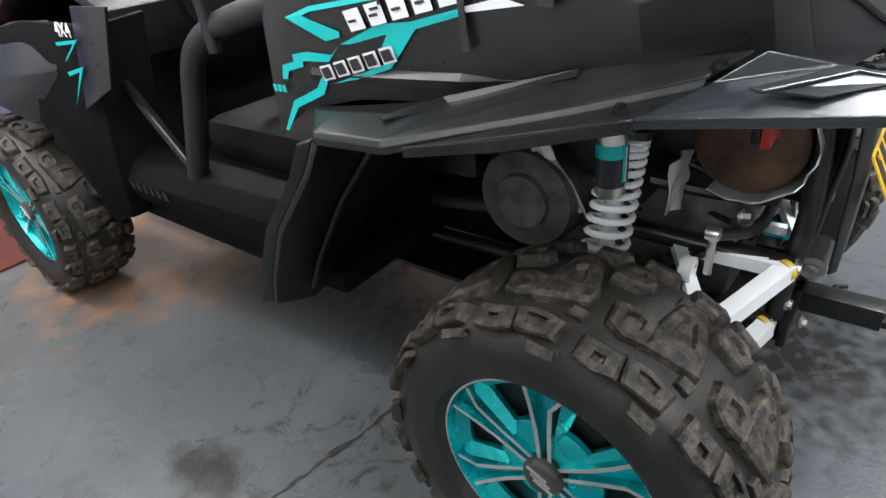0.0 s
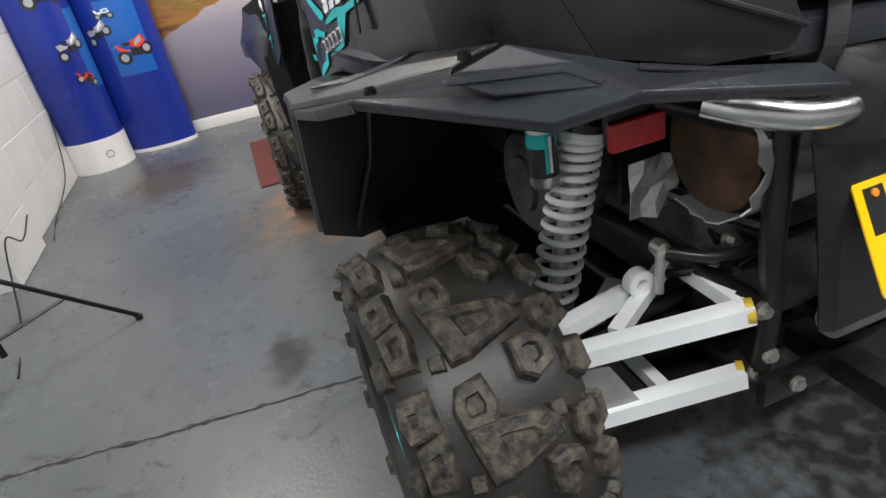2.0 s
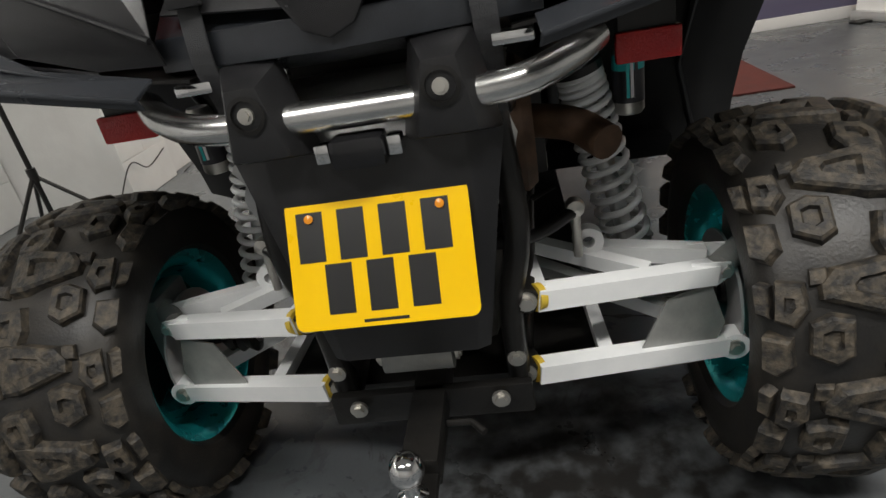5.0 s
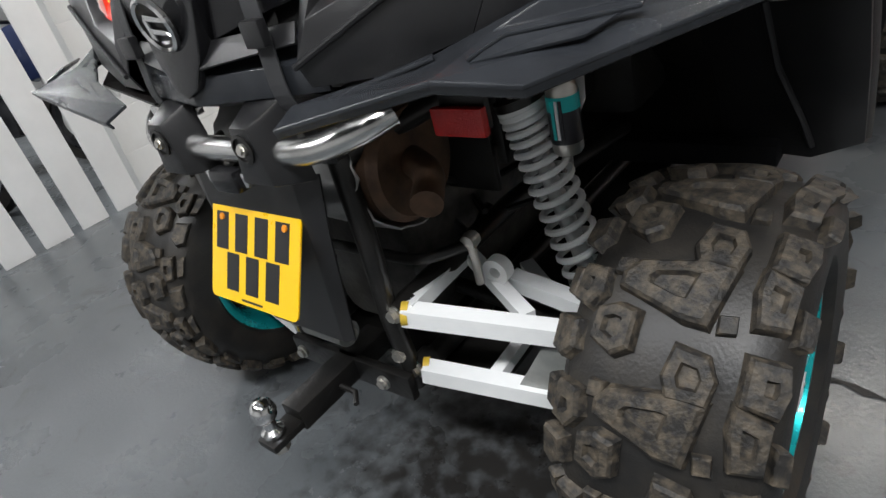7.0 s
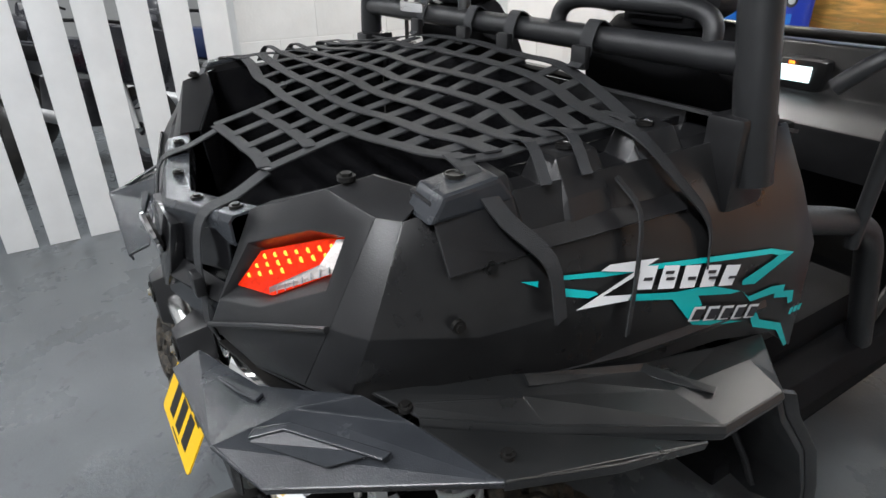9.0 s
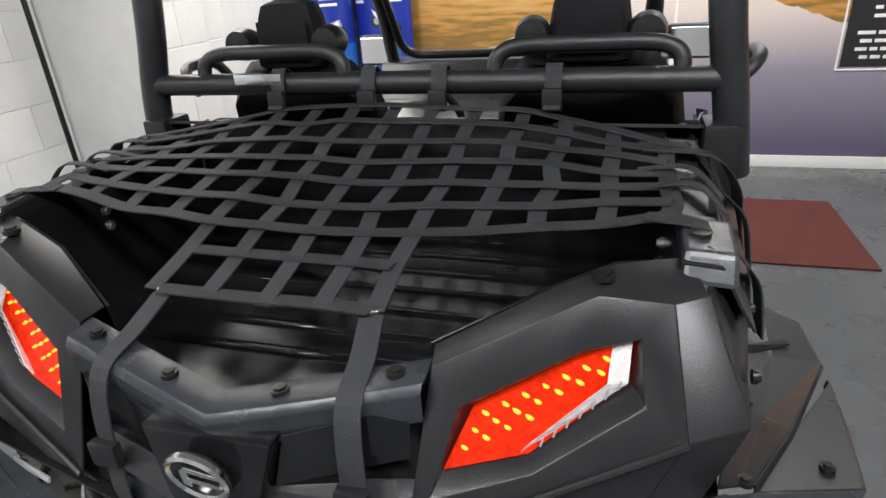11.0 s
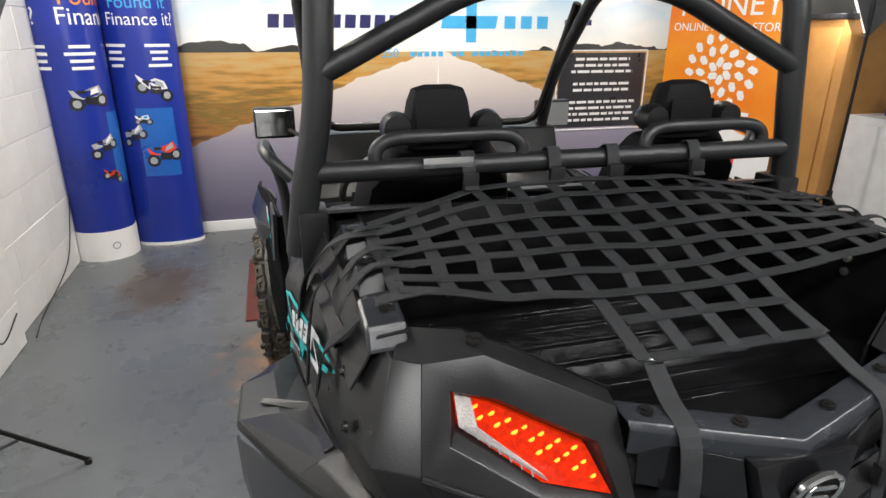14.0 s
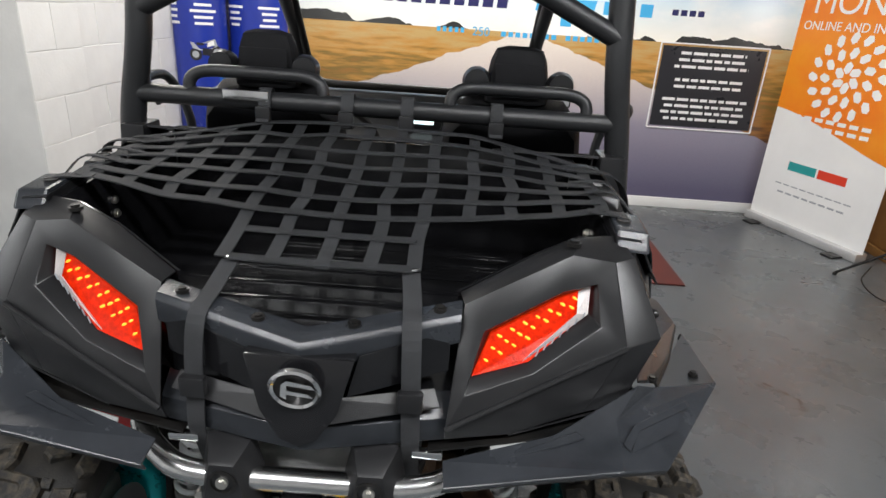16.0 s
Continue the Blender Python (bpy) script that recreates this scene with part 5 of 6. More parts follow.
for s in (-1, 1):
    for y in (-.2, -.13, -.02):
        part("side_strap", strap([(.45 * s, y, net_z(.45, y)), (.52 * s, y - .02, 1.256), (.566 * s, y - .03, 1.215)], 0.016), WEB, net, "", False)
    part("side_strap", strap([(.46 * s, -.30, 1.24), (.53 * s, -.315, 1.236), (.575 * s, -.30, 1.19), (.607 * s, -.25, 1.13), (.622 * s, -.24, 1.05)], 0.026), WEB, net, "", False)
    part("side_strap", strap([(.46 * s, -.04, 1.25), (.555 * s, -.06, 1.25), (.603 * s, -.02, 1.19), (.622 * s, .04, 1.12), (.634 * s, .043, 1.05)], 0.026), WEB, net, "", False)
    part("loose_strap", strap([(.575 * s, -.115, 1.205), (.608 * s, -.10, 1.165), (.622 * s, -.105, 1.10), (.634 * s, -.12, .99)], 0.014), WEB, net, "", False)
    tail = part("tail_strap", strap([(.152 * s, -.455, 1.157), (.16 * s, -.51, 1.132), (.165 * s, -.566, 1.112), (.168 * s, -.585, 1.05), (.17 * s, -.588, .98), (.172 * s, -.59, .92), (.172 * s, -.57, .87), (.17 * s, -.55, .80)], 0.030), WEB, net, "", False)
    part("buckle", box(.169 * s - .02, .169 * s + .02, -.602, -.586, .985, 1.02, 0.004), PLASTIC, tail, "black plastic buckle")
    part("net_hook", rod((.14 * s, -.46, 1.162), (.166 * s, -.45, 1.162), 0.003), CHROME, net)
for x in (-.26, -.06, .085, .30):
    part("bar_strap", strap([(x, .06, 1.29), (x, .085, 1.31), (x, .088, 1.335), (x, .105, 1.364), (x, .135, 1.35)], 0.03), WEB, net, "", False)
    part("buckle", box(x - .018, x + .018, .068, .082, 1.285, 1.325, 0.004), PLASTIC, net)

# roll cage
def cage(name, pts, r=0.027, rad=0.08):
    return part(name, tube(rounded(pts, rad, 6), r, 16), CAGE, utv, "matt black roll cage tube")


cage("rear_hoop", [(-.62, .13, 1.16), (-.60, .12, 1.30), (-.565, .12, 1.45), (-.545, .14, 1.73), (-.50, .3, 1.80)], .03)
cage("rear_hoop", [(.62, .13, 1.16), (.60, .12, 1.30), (.575, .12, 1.45), (.555, .14, 1.73), (.51, .3, 1.80)], .03)
cage("hoop_brace", [(-.56, .12, 1.525), (-.22, .13, 1.70), (.20, .13, 1.70), (.57, .12, 1.525)], .024, .1)
cage("cross_tube", [(-.58, .118, 1.332), (.59, .118, 1.332)], .023)
for s in (-1, 1):
    cage("side_rail", [(.545 * s, .16, 1.74), (.56 * s, .5, 1.78), (.54 * s, 1.05, 1.74), (.50 * s, 1.30, 1.42), (.52 * s, 1.46, 1.10)], .026)
    hx = -.29 if s < 0 else .352
    cage("seat_hoop", [(hx - .165, .12, 1.335), (hx - .165, .125, 1.375), (hx - .13, .13, 1.395), (hx + .13, .13, 1.395), (hx + .165, .125, 1.375), (hx + .165, .12, 1.335)], .015, .05)
    cage("side_guard_bar", [(.60 * s, .30, 1.05), (.615 * s, .52, 1.0), (.615 * s, .64, .94), (.615 * s, .78, .62)], .027)
    for z in (1.215, 1.245):
        part("cage_bolt", bolt((.628 * s, .122, z), (s, -.3, 0), 0.006), ZINC, utv)
    part("cage_foot", box(.59 * s - .03, .59 * s + .03, .08, .17, 1.12, 1.26, 0.008), PLASTIC, utv)
    # mirrors
    part("mirror_arm", tube([(.50 * s, 1.45, 1.13), (.55 * s, 1.52, 1.18), (.62 * s, 1.59, 1.21)], .009, 8), DARK, utv)
    part("side_mirror", box(min(.56 * s, .73 * s), max(.56 * s, .73 * s), 1.56, 1.61, 1.16, 1.29, 0.015), PLASTIC, utv, "black side mirror")
    part("mirror_glass", box(min(.57 * s, .72 * s), max(.57 * s, .72 * s), 1.552, 1.558, 1.17, 1.28, 0.004), MIRROR, utv, "mirror glass", False)
    part("grab_handle", tube(rounded([(.62 * s, .30, 1.28), (.68 * s, .32, 1.34), (.68 * s, .48, 1.34), (.64 * s, .52, 1.22), (.63 * s, .52, .95)], .06), .014, 10), CAGE, utv, "black side grab bar")
part("data_plate", box(-.36, -.25, .086, .096, 1.335, 1.358, 0.002), CHROME, utv, "small metal data plate")

# roof
ROOF = [[(-.60, .155, 1.725), (-.54, .15, 1.735), (-.24, .15, 1.72), (-.225, .14, 1.715), (.30, .14, 1.715), (.315, .15, 1.72), (.57, .15, 1.735), (.635, .155, 1.725)],
        [(-.58, .24, 1.83), (-.53, .22, 1.86), (-.24, .22, 1.865), (-.215, .20, 1.885), (.29, .20, 1.885), (.315, .22, 1.865), (.56, .22, 1.86), (.61, .24, 1.83)],
        [(-.57, .6, 1.845), (-.52, .6, 1.875), (-.24, .6, 1.885), (-.215, .6, 1.905), (.29, .6, 1.905), (.315, .6, 1.885), (.55, .6, 1.875), (.60, .6, 1.845)],
        [(-.54, 1.12, 1.79), (-.5, 1.12, 1.815), (-.24, 1.12, 1.82), (-.215, 1.12, 1.83), (.29, 1.12, 1.83), (.315, 1.12, 1.82), (.53, 1.12, 1.815), (.57, 1.12, 1.79)]]
roof = part("roof_panel", sheet(ROOF, 0.01, 0.004), ROOFP, utv, "moulded black plastic roof panel")
for x in (-.497, .535):
    part("roof_bolt", bolt((x, .158, 1.778), (0, -1, 0.4), 0.011, 0.01), ZINC, roof)
for x in (-.225, .30):
    part("roof_rib", sheet([[(x - .03, .138, 1.72), (x, .125, 1.72), (x + .03, .138, 1.72)], [(x - .02, .19, 1.87), (x, .185, 1.885), (x + .02, .19, 1.87)], [(x - .02, .9, 1.875), (x, .9, 1.89), (x + .02, .9, 1.875)]], 0.004), ROOFP, roof)
part("windscreen", sheet([[(-.50, 1.13, 1.72), (.51, 1.13, 1.72)], [(-.46, 1.385, 1.22), (.48, 1.385, 1.22)]], 0.004), GLASS, utv, "clear windscreen", False).visible_shadow = False
part("windscreen_frame", tube(rounded([(-.50, 1.14, 1.70), (-.455, 1.385, 1.225), (.475, 1.385, 1.225), (.51, 1.14, 1.70)], .08), .017, 10), DARK, utv, "black windscreen frame")

# seats
for cx in (-.29, .352):
    seat = part("seat_back", sheet([[(cx + dx * w, y + .03 * (1 - dx * dx), z) for dx in (-1, -.8, 0, .8, 1)] for w, y, z in ((.20, .45, .70), (.215, .39, .95), (.21, .32, 1.15), (.185, .265, 1.30), (.13, .245, 1.37))], 0.08, 0.02), VINYL, utv, "black vinyl bucket seat back")
    part("headrest", box(cx - .09, cx + .09, .19, .285, 1.345, 1.492, 0.035, taper=(.72, .8)), VINYL, seat, "black headrest")
    part("headrest_panel", box(cx - .06, cx + .06, .186, .192, 1.37, 1.45, 0.002), VINYL, seat)
    part("seat_base", box(cx - .22, cx + .22, .40, .90, .60, .73, 0.06), SILL, seat)
    part("seat_seam", tube([(cx - .2, .275, 1.2), (cx, .29, 1.21), (cx + .2, .275, 1.2)], .004, 6), DARK, seat)
    for dx in (-.105, .105):
        part("harness_guide", lathe([(0, -.03), (.03, -.028), (.036, 0), (.03, .028), (0, .03)], 18, (cx + dx, .20, 1.405), "y"), PLASTIC, seat)

# dash, wheel and cabin
part("dashboard", sheet([[(x, y, z) for x in (-.55, -.3, 0, .3, .56)] for y, z in ((1.16, .86), (1.14, 1.0), (1.30, 1.06), (1.36, 1.20), (1.48, 1.21))], 0.03, 0.01), PLASTIC, utv, "black dashboard")
part("instrument_pod", box(.045 - .09, .045 + .09, 1.29, 1.38, 1.06, 1.16, 0.03), PLASTIC, utv)
part("instrument_screen", box(.045 - .05, .045 + .05, 1.28, 1.287, 1.09, 1.138, 0.006), SCREEN, utv, "lit instrument screen", False)
part("warning_light", box(.02, .035, 1.28, 1.287, 1.142, 1.15, 0), LED, utv, "small amber warning light", False)
part("steering_wheel", moved(lathe([(.165, -.014), (.18, -.01), (.185, 0), (.18, .01), (.165, .014), (.16, 0)], 36, axis="y", closed=True), pose(-.27, .93, 1.06, 25)), DARK, utv)
part("steering_spoke", box(-.41, -.13, .92, .94, 1.045, 1.075, 0.006), DARK, utv)
part("centre_console", box(-.06, .12, .42, 1.15, .5, .86, 0.03), PLASTIC, utv)
part("cabin_floor", box(-.6, .6, .3, 1.6, .40, .46, 0.01), SILL, utv)
part("engine_cover", box(-.3, .36, .12, .42, .6, 1.2, 0.03), DARK, utv)
part("bonnet", sheet([[(x, y, z + .03 * (1 - (x / .5) ** 2)) for x in (-.55, -.3, 0, .3, .56)] for y, z in ((1.42, 1.12), (1.75, 1.06), (2.1, .95), (2.28, .75))], 0.012, 0.004), PLASTIC, utv, "black bonnet")
part("front_bulkhead", box(-.45, .45, 1.5, 2.2, .42, .9, 0.05), DARK, utv)

# sills, front arches
for s in (-1, 1):
    sill = part("side_sill", sheet([[(.56, y, .64), (.63, y, .635 - (y - .4) * .05), (.655, y, .58 - (y - .4) * .04), (.63, y, .48), (.52, y, .445)] for y in (.36, .7, 1.0, 1.17)], 0.01, 0.004, s), SILL, utv, "black moulded side sill")
    for i in range(6):
        part("sill_lettering_bar", prism([(.657, .9 + i * .035, .535), (.657, .922 + i * .035, .533), (.66, .922 + i * .035, .56), (.66, .9 + i * .035, .562)], (.002, 0, 0), 0, s), DARK, sill, "", False)
    part("front_arch", sheet([[(.52, .98, 1.0), (.665, .97, .99), (.70, 1.3, 1.0), (.74, 1.58, .96), (.74, 1.9, .9)], [(.52, 1.04, .83), (.67, 1.04, .83), (.725, 1.36, .84), (.765, 1.6, .83), (.765, 1.95, .78)], [(.52, 1.12, .55), (.67, 1.13, .55), (.72, 1.22, .60), (.72, 1.40, .72), (.72, 1.6, .76)], [(.52, 1.16, .42), (.66, 1.17, .42), (.70, 1.22, .42), (.70, 1.26, .5), (.70, 1.4, .70)]], 0.012, 0.004, s), SILL, utv, "black front wheel arch")
    part("front_flare", sheet([[(.67, 1.2, 1.0), (.70, 1.38, .995), (.735, 1.55, .96), (.745, 1.8, .9), (.74, 2.05, .84)], [(.70, 1.18, .88), (.745, 1.36, .86), (.775, 1.58, .85), (.785, 1.85, .80), (.775, 2.1, .74)], [(.69, 1.37, .69), (.74, 1.45, .72), (.77, 1.6, .77), (.78, 1.85, .74), (.77, 2.1, .70)]], 0.01, 0.004, s), FENDER, utv, "dark grey front fender flare")
    part("front_panel", shell([(.672, .83, 1.04), (.68, .99, 1.04), (.69, 1.1, .78), (.68, .93, .85)], [(0, 1, 2, 3)], 0.008, 0.002, s), SATIN, utv)
    for flash in ([(1.125, .953), (.99, .966), (1.105, .906), (1.095, .915), (1.02, .955), (1.12, .945)], [(1.122, .878), (1.013, .90), (1.15, .787), (1.135, .80), (1.045, .885), (1.118, .868)]):
        part("arch_flash", prism([(.697, y, z) for y, z in flash], (.002, 0, 0), 0, s), DECAL, utv, "turquoise flash", False)
    tm = Matrix.Translation((.70 * s, 1.05, .985)) @ (pose(0, 0, 0, 90, 0, 90) if s > 0 else pose(0, 0, 0, 90, 0, -90))
    for g in glyphs("4X4", 0.05, 0.001):
        part("letter", moved(g, tm), WHITEDEC, utv, "", False)
    part("lower_door_brace", tube([(.60 * s, 1.12, .90), (.60 * s, .82, .62)], .014, 10), DARK, utv)

# bumper bar with brackets, plate and its lamp
bar_pts = rounded([(-.30, -.525, .872), (-.27, -.565, .860), (-.2, -.607, .842), (.2, -.607, .842), (.27, -.565, .860), (.30, -.525, .872)], .06)
part("bumper_bar", tube(bar_pts, .020, 16), STEEL, utv, "polished steel bumper bar")
for s in (-1, 1):
    b = part("bumper_bracket", shell([(.050, -.585, .790), (.180, -.585, .790), (.158, -.585, .915), (.078, -.585, .915), (.078, -.643, .805), (.152, -.643, .805), (.136, -.643, .893), (.096, -.643, .893)], [(0, 1, 2, 3), (4, 5, 6, 7), (0, 1, 5, 4), (1, 2, 6, 5), (2, 3, 7, 6), (3, 0, 4, 7)], 0, 0.007, s), PLASTIC, utv, "black plastic bumper bracket")
    part("bracket_bolt", bolt((.115 * s, -.646, .862), (0, -1, 0.15), 0.0065, 0.006), ZINC, b)
    part("bracket_recess", lathe([(.021, 0.004), (.023, -.002), (.018, -.003), (.017, .004)], 20, (.115 * s, -.644, .862), "y", True), DARK, b)
    part("side_reflector", box(min(.33 * s, .414 * s), max(.33 * s, .414 * s), -.49, -.475, .822, .862, 0.004), REDREF, utv, "red rectangular reflector")
    part("reflector_bracket", box(min(.335 * s, .41 * s), max(.335 * s, .41 * s), -.474, -.46, .826, .90, 0.004), DARK, utv)
for i, x in enumerate((-.2, -.1, .1, .2)):
    part("chrome_clip", box(x - .025, x + .025, -.585, -.57, .885, .9, 0.003), CHROME, utv)
part("plate_lamp", box(-.035, .035, -.635, -.59, .775, .815, 0.01), GLOSS, utv, "small plate lamp")
for s in (-1, 1):
    part("lamp_lens", box(min(.036 * s, .055 * s), max(.036 * s, .055 * s), -.625, -.60, .785, .81, 0.004), CHROME, utv)
part("plate_carrier", sheet([[(-.18, -.585, .80), (-.13, -.60, .80), (.13, -.60, .80), (.18, -.585, .80)], [(-.16, -.59, .70), (-.13, -.605, .70), (.13, -.605, .70), (.16, -.59, .70)], [(-.12, -.59, .47), (-.10, -.60, .47), (.10, -.60, .47), (.12, -.59, .47)]], 0.006, 0.003), PLASTIC, utv, "black plate carrier panel")
pm = Matrix.Translation((0, -.6385, .657)) @ pose(0, 0, 0, 90 - 27.3)
corner = [(sx * (.1225 - .012 + .012 * math.cos(a)), sy * (.0865 - .012 + .012 * math.sin(a)), -.0015) for sx, sy, order in ((1, 1, 1), (-1, 1, -1), (-1, -1, 1), (1, -1, -1)) for a in [math.pi / 2 * k / 4 for k in range(5)][::order]]
plate = part("number_plate", moved(prism(corner, (0, 0, .003)), pm), YELLOW, utv, "yellow rear number plate")
for row, n, x0 in ((.036, 4, -.108), (-.034, 3, -.075)):
    for i in range(n):
        part("plate_bar", moved(box(x0 + i * .056, x0 + i * .056 + .036, row - .033, row + .033, .0016, .0022, 0), pm), BLACKINK, plate, "", False)
for x in (-.09, .085):
    part("plate_screw", moved(lathe([(.006, 0), (.006, .003), (0, .004)], 12, axis="z"), pm @ pose(x, .06, .002)), AMBER, plate)
part("maker_bar", moved(box(-.03, .03, -.081, -.077, .0016, .002, 0), pm), BLACKINK, plate, "", False)

# rear frame and suspension
for s in (-1, 1):
    part("frame_upright", tube(rounded([(.165 * s, -.53, .80), (.18 * s, -.54, .62), (.15 * s, -.525, .5), (.15 * s, -.51, .31)], .06), .019, 12), DARK, utv, "black frame upright")
    part("frame_rail", tube(rounded([(.17 * s, -.50, .5), (.19 * s, -.1, .52), (.25 * s, .3, .5)], .1), .022, 12), DARK, utv)
    part("frame_rail", tube([(.15 * s, -.50, .33), (.2 * s, .4, .36)], .022, 12), DARK, utv)
    part("upper_stay", tube([(.17 * s, -.52, .80), (.28 * s, -.2, .84), (.3 * s, .2, .86)], .02, 12), DARK, utv)
    up = part("upper_arm", tube([(.19 * s, -.525, .503), (.484 * s, -.412, .448)], 0, flat=(.034, .034)), WPAINT, utv, "white painted upper suspension arm", False)
    part("arm_brace", tube([(.30 * s, -.345, .478), (.485 * s, -.36, .456)], 0, flat=(.032, .03)), WPAINT, up, "", False)
    part("arm_brace", tube([(.175 * s, -.31, .495), (.378 * s, -.425, .468)], 0, flat=(.026, .026)), WPAINT, up, "", False)
    part("arm_cross_tube", tube([(.195 * s, -.52, .505), (.175 * s, -.31, .49)], 0, flat=(.028, .028)), WPAINT, up, "", False)
    part("shock_eye", lathe([(.026, -.012), (.026, .012), (.011, .012), (.011, -.012)], 22, (.29 * s, -.368, .512), "y", True), WPAINT, up, "", True)
    part("ball_joint", rod((.495 * s, -.40, .448), (.555 * s, -.33, .445), .022), GUARD, up)
    lo = part("lower_arm", tube([(.18 * s, -.51, .352), (.506 * s, -.414, .302)], 0, flat=(.034, .034)), WPAINT, utv, "white painted lower suspension arm", False)
    part("arm_brace", tube([(.19 * s, -.14, .35), (.51 * s, -.36, .30)], 0, flat=(.032, .03)), WPAINT, lo, "", False)
    part("arm_brace", tube([(.30 * s, -.455, .33), (.29 * s, -.2, .33)], 0, flat=(.024, .024)), WPAINT, lo, "", False)
    part("arm_guard", prism([(.345, -.468, .318), (.37, -.462, .295), (.47, -.436, .285), (.505, -.42, .35), (.48, -.425, .43), (.405, -.447, .425)], (0, .004, 0), 0, s), GUARD, lo, "grey plastic arm guard", False)
    part("arm_bracket", prism([(.445, -.432, .478), (.490, -.428, .472), (.515, -.410, .460), (.515, -.410, .436), (.490, -.42, .424), (.455, -.43, .430)], (0, .005, 0), 0.001, s), WPAINT, up, "", False)
    part("arm_bracket", prism([(.455, -.358, .478), (.525, -.350, .466), (.525, -.350, .436), (.465, -.358, .432)], (0, .005, 0), 0.001, s), WPAINT, up, "", False)
    part("joint_bolt", bolt((.504 * s, -.414, .448), (0, -1, 0), .009, .010), ZINC, up)
    part("tube_mouth", box(min(.485 * s, .489 * s), max(.485 * s, .489 * s), -.422, -.402, .437, .459, 0), DARK, up)
    part("joint_boss", lathe([(.026, -.016), (.026, .016), (.012, .016), (.012, -.016)], 20, (.522 * s, -.410, .300), "y", True), WPAINT, lo)
    part("joint_bolt", bolt((.522 * s, -.428, .300), (0, -1, 0), .010, .008), ZINC, lo)
    part("shaft_boot", lathe([(.018, .0), (.034, .02), (.028, .03), (.038, .045), (.030, .055), (.040, .075), (.02, .08)], 20, (.47 * s, AX_R, .352), "x"), DARK, utv, "black ribbed rubber boot")
    part("upright", box(min(.55 * s, .59 * s), max(.55 * s, .59 * s), -.36, -.24, .24, .48, 0.012), GUARD, utv, "grey wheel upright")
    part("brake_disc", lathe([(.05, .53 * s), (.12, .53 * s), (.12, .535 * s), (.05, .535 * s)], 28, (0, AX_R, TR), closed=True), SILVER, utv)
    part("drive_shaft", rod((.12 * s, AX_R, .40), (.58 * s, AX_R, TR), .017), DARK, utv)
    for p in ((.176, -.53, .503), (.162, -.51, .352)):
        part("bushing", rod((p[0] * s + .012 * s, p[1] + .004, p[2]), (p[0] * s + .022 * s, p[1] + .01, p[2] - .002), .022, 16), BUSH, utv, "yellow bushing")
        part("pivot_tube", rod((p[0] * s, p[1] + .04, p[2]), (p[0] * s, p[1] - .004, p[2]), .022, 16), DARK, utv)
        part("pivot_bolt", bolt((p[0] * s, p[1] - .006, p[2]), (0, -1, 0), 0.011, 0.01), ZINC, utv)
    # coil-over shock
    T, B = Vector((.302 * s, -.236, .79)), Vector((.389 * s, -.215, .405))
    ax = (B - T).normalized()
    u = ax.cross(Vector((0, 1, 0))).normalized()
    w = ax.cross(u)
    ln = (B - T).length
    shock = part("shock_body", rod(T, B, .017, 16), SILVER, utv, "silver shock absorber body")
    turns, pts = 15, []
    for i in range(turns * 16 + 1):
        t = i / (turns * 16)
        tt = t ** 1.45 * .9 + .06
        a = 2 * math.pi * turns * t
        pts.append(T + ax * ln * tt + (u * math.cos(a) + w * math.sin(a)) * (.037 + .006 * t))
    part("coil_spring", tube(pts, .0068, 8), WPAINT, shock, "white coil spring")
    part("spring_seat", rod(T + ax * .005, T + ax * .02, .044, 24), DARK, shock)
    part("spring_seat", rod(B - ax * .015, B - ax * .003, .044, 24), GUARD, shock)
    part("shock_mount", rod(T - ax * .05, T, .02, 12), DARK, shock)
    rc = Vector((.39 * s, -.24, .0))
    res = part("reservoir", lathe([(0, .688), (.022, .688), (.026, .694), (.026, .80), (.02, .815), (0, .815)], 24, rc, "z"), ZINC, shock, "gas reservoir with turquoise label")
    part("label_band", lathe([(.0268, .71), (.0268, .79)], 24, rc, "z"), DARKINK, res, "", True)
    part("label_flash", lathe([(.0272, .765), (.0272, .79)], 24, rc, "z"), DECAL, res, "", True)
    for k in range(3):
        part("label_bar", box(rc.x - .008 + k * .007, rc.x - .003 + k * .007, rc.y - .0285, rc.y - .026, .72, .785, 0), (DECAL, WHITEDEC, DARKINK)[k], res, "", False)
    part("sway_link", rod((.27 * s, -.40, .50), (.27 * s, -.40, .59), .008), ZINC, utv)
    part("link_end", lathe([(0, -.016), (.014, -.012), (.016, 0), (.014, .012), (0, .016)], 14, (.27 * s, -.40, .59), "y"), ZINC, utv)
part("sway_bar", tube(rounded([(-.27, -.40, .585), (-.2, -.46, .57), (.2, -.46, .57), (.27, -.40, .585)], .05), .011, 10), DARK, utv)
# added dark panels that block the bright view through the engine bay
part("blocking_panel", box(-.24, .24, -.25, -.235, .60, .93, 0.006), DARK, utv, "added black panel closing off the engine bay")
for x in (-.26, .26):
    part("blocking_panel", box(x - .01, x + .01, -.25, .2, .66, .93, 0.006), DARK, utv, "added black panel closing off the engine bay")
part("gearbox", box(-.13, .13, -.42, .15, .34, .62, 0.05), CAST, utv, "dark engine and gearbox")
part("belt_cover", lathe([(0, -.335), (.06, -.34), (.065, -.33), (.11, -.325), (.12, -.30), (.12, -.2), (0, -.2)], 36, (0, -.02, .60), "x"), CAST, utv, "round grey belt cover")
ex = part("exhaust_can", lathe([(0, -.20), (.085, -.20), (.098, -.19), (.102, -.17), (.102, .2), (.09, .215), (0, .215)], 40, (0, -.42, .745), "x"), RUST, utv, "brown heat-stained exhaust silencer")
bm = bmesh.new()
random.seed(12)
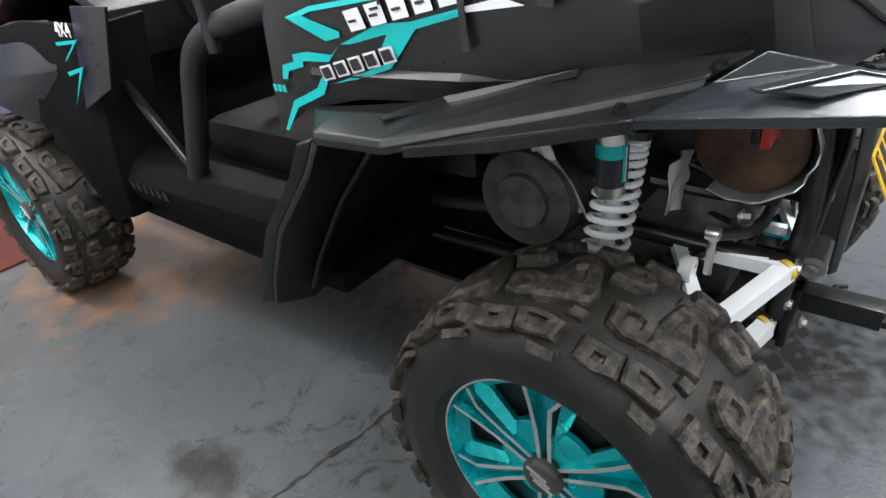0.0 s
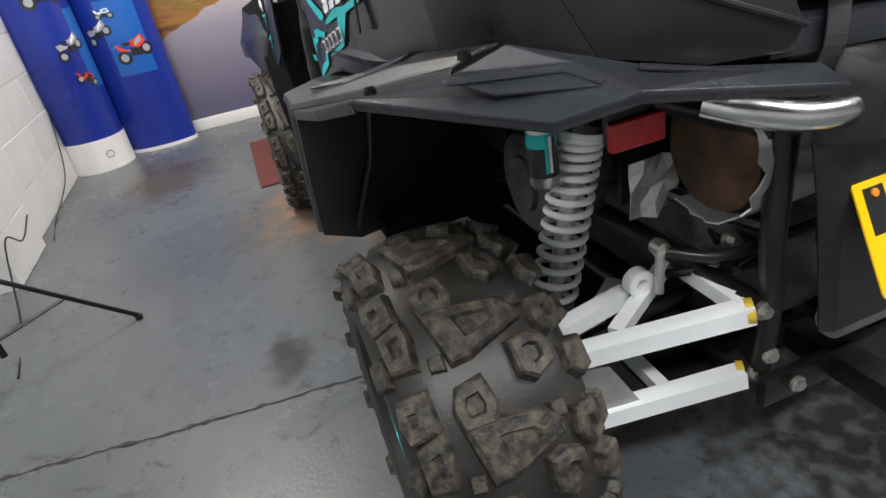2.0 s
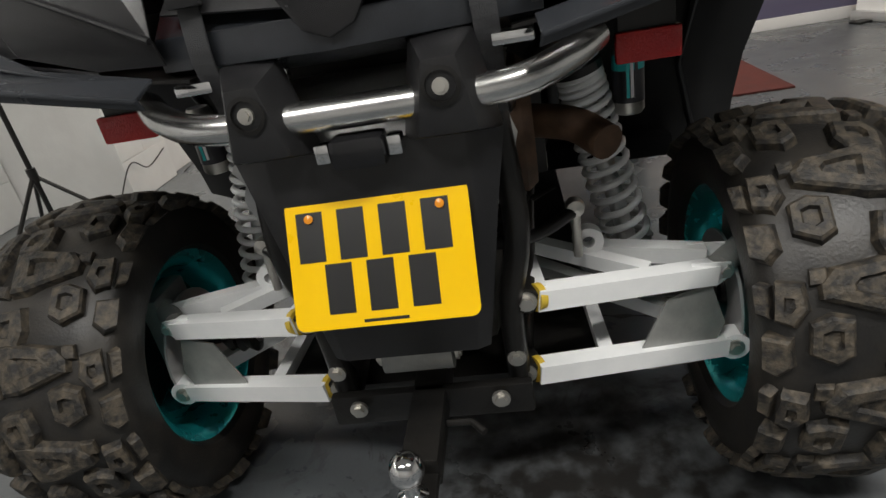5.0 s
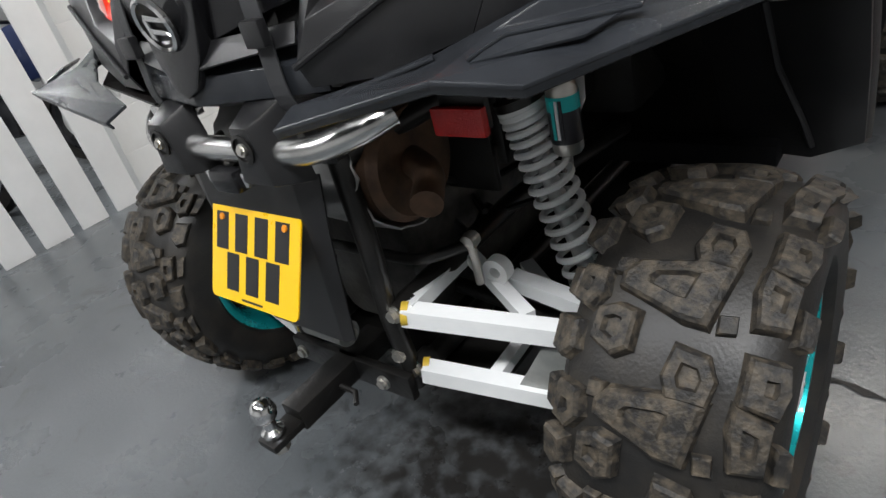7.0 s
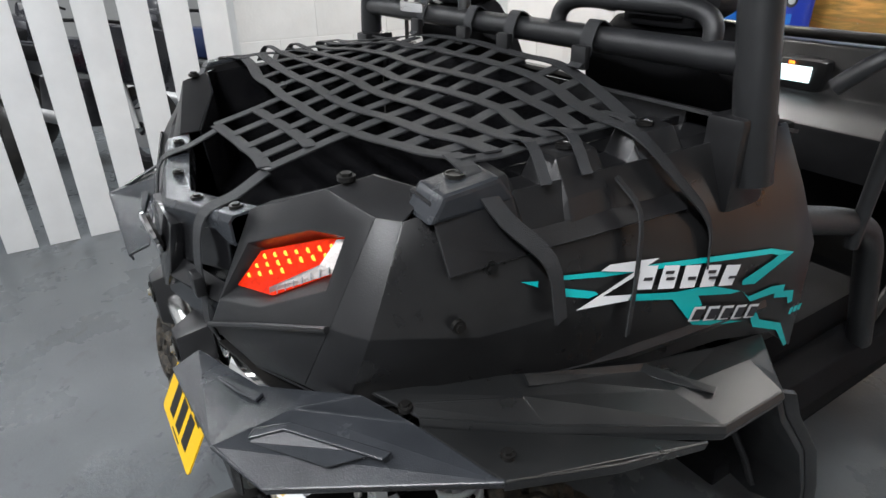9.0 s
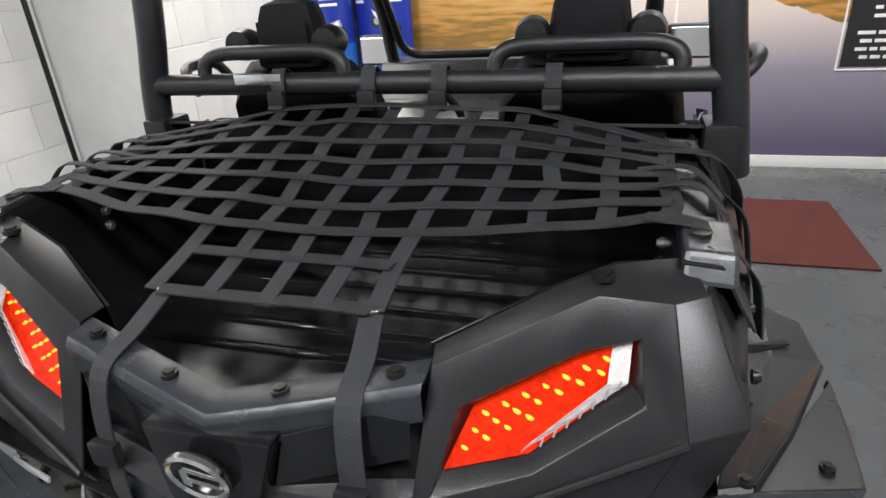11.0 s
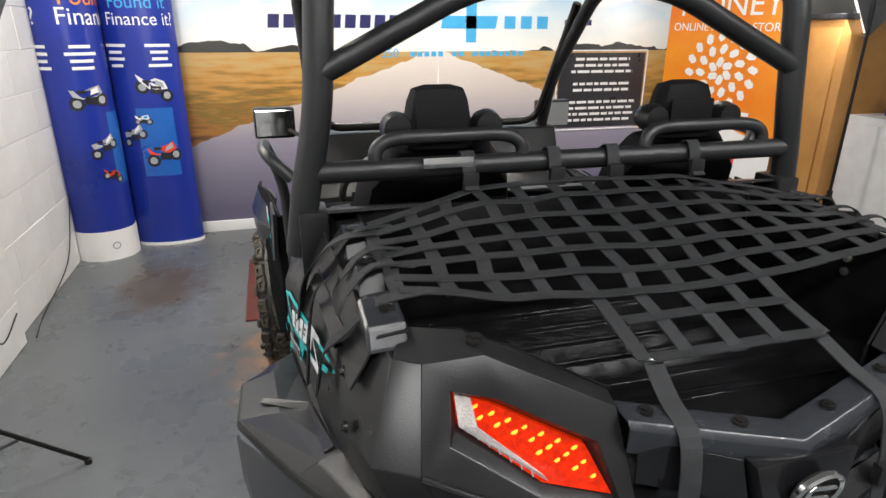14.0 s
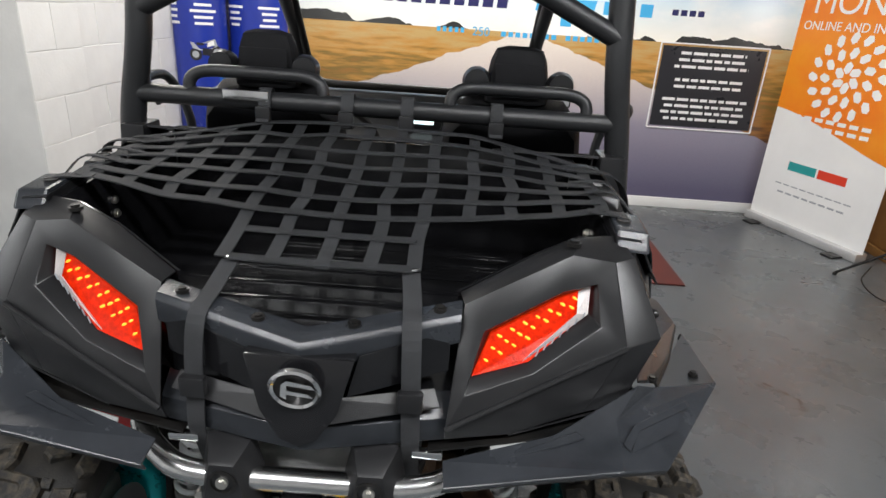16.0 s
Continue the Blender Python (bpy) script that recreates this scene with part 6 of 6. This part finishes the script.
ang = [math.radians(a) for a in range(-70, 211, 10)]
tube_rows = []
for x in (-.205, -.1, .0, .1, .19):
    tube_rows.append([(x + random.uniform(-.008, .008), -.42 + (.114 + random.uniform(-.006, .006)) * math.sin(a) * -1, .745 + (.114 + random.uniform(-.006, .006)) * math.cos(a)) for a in ang])
part("heat_shield", sheet(tube_rows, 0.003), FOIL, ex, "crumpled silver heat shield")
part("tail_pipe", tube(smooth_path([(.2, -.42, .75), (.27, -.46, .745), (.31, -.52, .73)], 6), .025, 14), RUST, utv, "short brown tail pipe")
for s in (-1, 1):
    rws = [[(s * (.31 + random.uniform(-.01, .01)), y + (z - .6) * .55 + random.uniform(-.008, .008), z + random.uniform(-.01, .01)) for y in (-.15, -.13, -.11, -.09)] for z in (.88, .82, .76, .70, .64, .58)]
    part("foil_wrap", sheet(rws, 0.004), FOIL, utv, "crumpled silver heat foil")
random.seed(31)
for k in range(9):
    x0, y0, z0 = random.uniform(-.2, .2), random.uniform(-.45, -.2), random.uniform(.5, .68)
    pts = [(x0, y0, z0)]
    for _ in range(3):
        pts.append((pts[-1][0] + random.uniform(-.1, .1), pts[-1][1] + random.uniform(-.02, .1), pts[-1][2] + random.uniform(-.05, .04)))
    part("hose", tube(smooth_path(pts, 5), random.uniform(.006, .012), 8), DARK, utv)
for p in ((-.09, -.31, .59), (.12, -.36, .60), (-.14, -.42, .57), (.05, -.44, .52)):
    part("clamp", bolt(p, (random.uniform(-.5, .5), -1, 0.2), 0.011, 0.02), ZINC, utv)
part("loose_foil", sheet([[(-.26 + .024 * i, -.31 + random.uniform(-.012, .012), .60 + .028 * j + random.uniform(-.006, .006)) for i in range(5)] for j in range(5)], 0.002), FOIL, utv, "crumpled clear and silver foil", False)
part("loose_foil", sheet([[(-.12 + .02 * i, -.33 + random.uniform(-.01, .01), .575 + .02 * j + random.uniform(-.004, .004)) for i in range(4)] for j in range(3)], 0.002), FOIL, utv)
part("wiring_loom", tube(smooth_path([(-.25, .1, .7), (-.22, -.15, .66), (-.16, -.35, .62), (-.1, -.47, .6)], 6), .014, 8), DARK, utv)
part("hitch_plate", box(-.17, .17, -.55, -.53, .30, .36, 0.006), DARK, utv)
part("skid_plate", box(-.30, .30, -.45, 1.5, .29, .305, 0.004), DARK, utv)
part("hitch_winch_drum", rod((-.055, -.555, .44), (.055, -.555, .44), .026, 20), GUARD, utv, "grey ribbed roller")
for x in (-.062, .062):
    part("drum_bolt", bolt((x, -.555, .44), (math.copysign(1, x), 0, 0), .009), ZINC, utv)
hitch = part("tow_bar", box(-.028, .028, -.70, -.45, .31, .36, 0.005), DARK, utv, "black tow bar")
part("tow_tongue", box(-.026, .026, -.772, -.68, .318, .335, 0.006), DARK, hitch)
part("tow_ball", lathe([(0, .338), (.022, .338), (.022, .345), (.012, .352), (.012, .368), (.021, .377), (.025, .392), (.021, .407), (.012, .416), (0, .418)], 24, (-.004, -.745, 0), "z"), CHROME, hitch, "chrome tow ball")
part("ball_nut", rod((-.004, -.745, .295), (-.004, -.745, .318), .018, 6), ZINC, hitch)
part("hitch_pin", tube([(.03, -.6, .335), (.07, -.6, .335), (.09, -.62, .33)], .006, 8), DARK, hitch)
for p in ((.118, -.566, .346), (-.118, -.566, .346), (.15, -.535, .40), (-.15, -.535, .40)):
    part("frame_bolt", bolt(p, (0, -1, 0), 0.010, 0.009), ZINC, utv)


# ---- wall blocks, last ----
random.seed(21)
mesh_cache = {}


def block_mesh(w, h):
    key = (round(w, 2), round(h, 2))
    if key not in mesh_cache:
        bm = box(-0.02, 0.0, 0.0025, w - 0.0025, 0.0025, h - 0.0025, 0.0025)
        me = bpy.data.meshes.new("block")
        bm.to_mesh(me)
        bm.free()
        me.materials.append(WALLPAINT)
        mesh_cache[key] = me
    return mesh_cache[key]


for wall, x, y0, y1 in BLOCKS:
    z, row = 0.0, 0
    while z < 2.6:
        y = y0
        first = True
        while y < y1 - 0.02:
            w = 0.25 if (first and row % 2) else 0.5
            w = min(w, y1 - y)
            ob = new("block", block_mesh(w, 0.245))
            ob.location = (x + random.uniform(-0.0015, 0.0015), y, z)
            ob.parent = wall
            y, first = y + w, False
        z, row = z + 0.245, row + 1
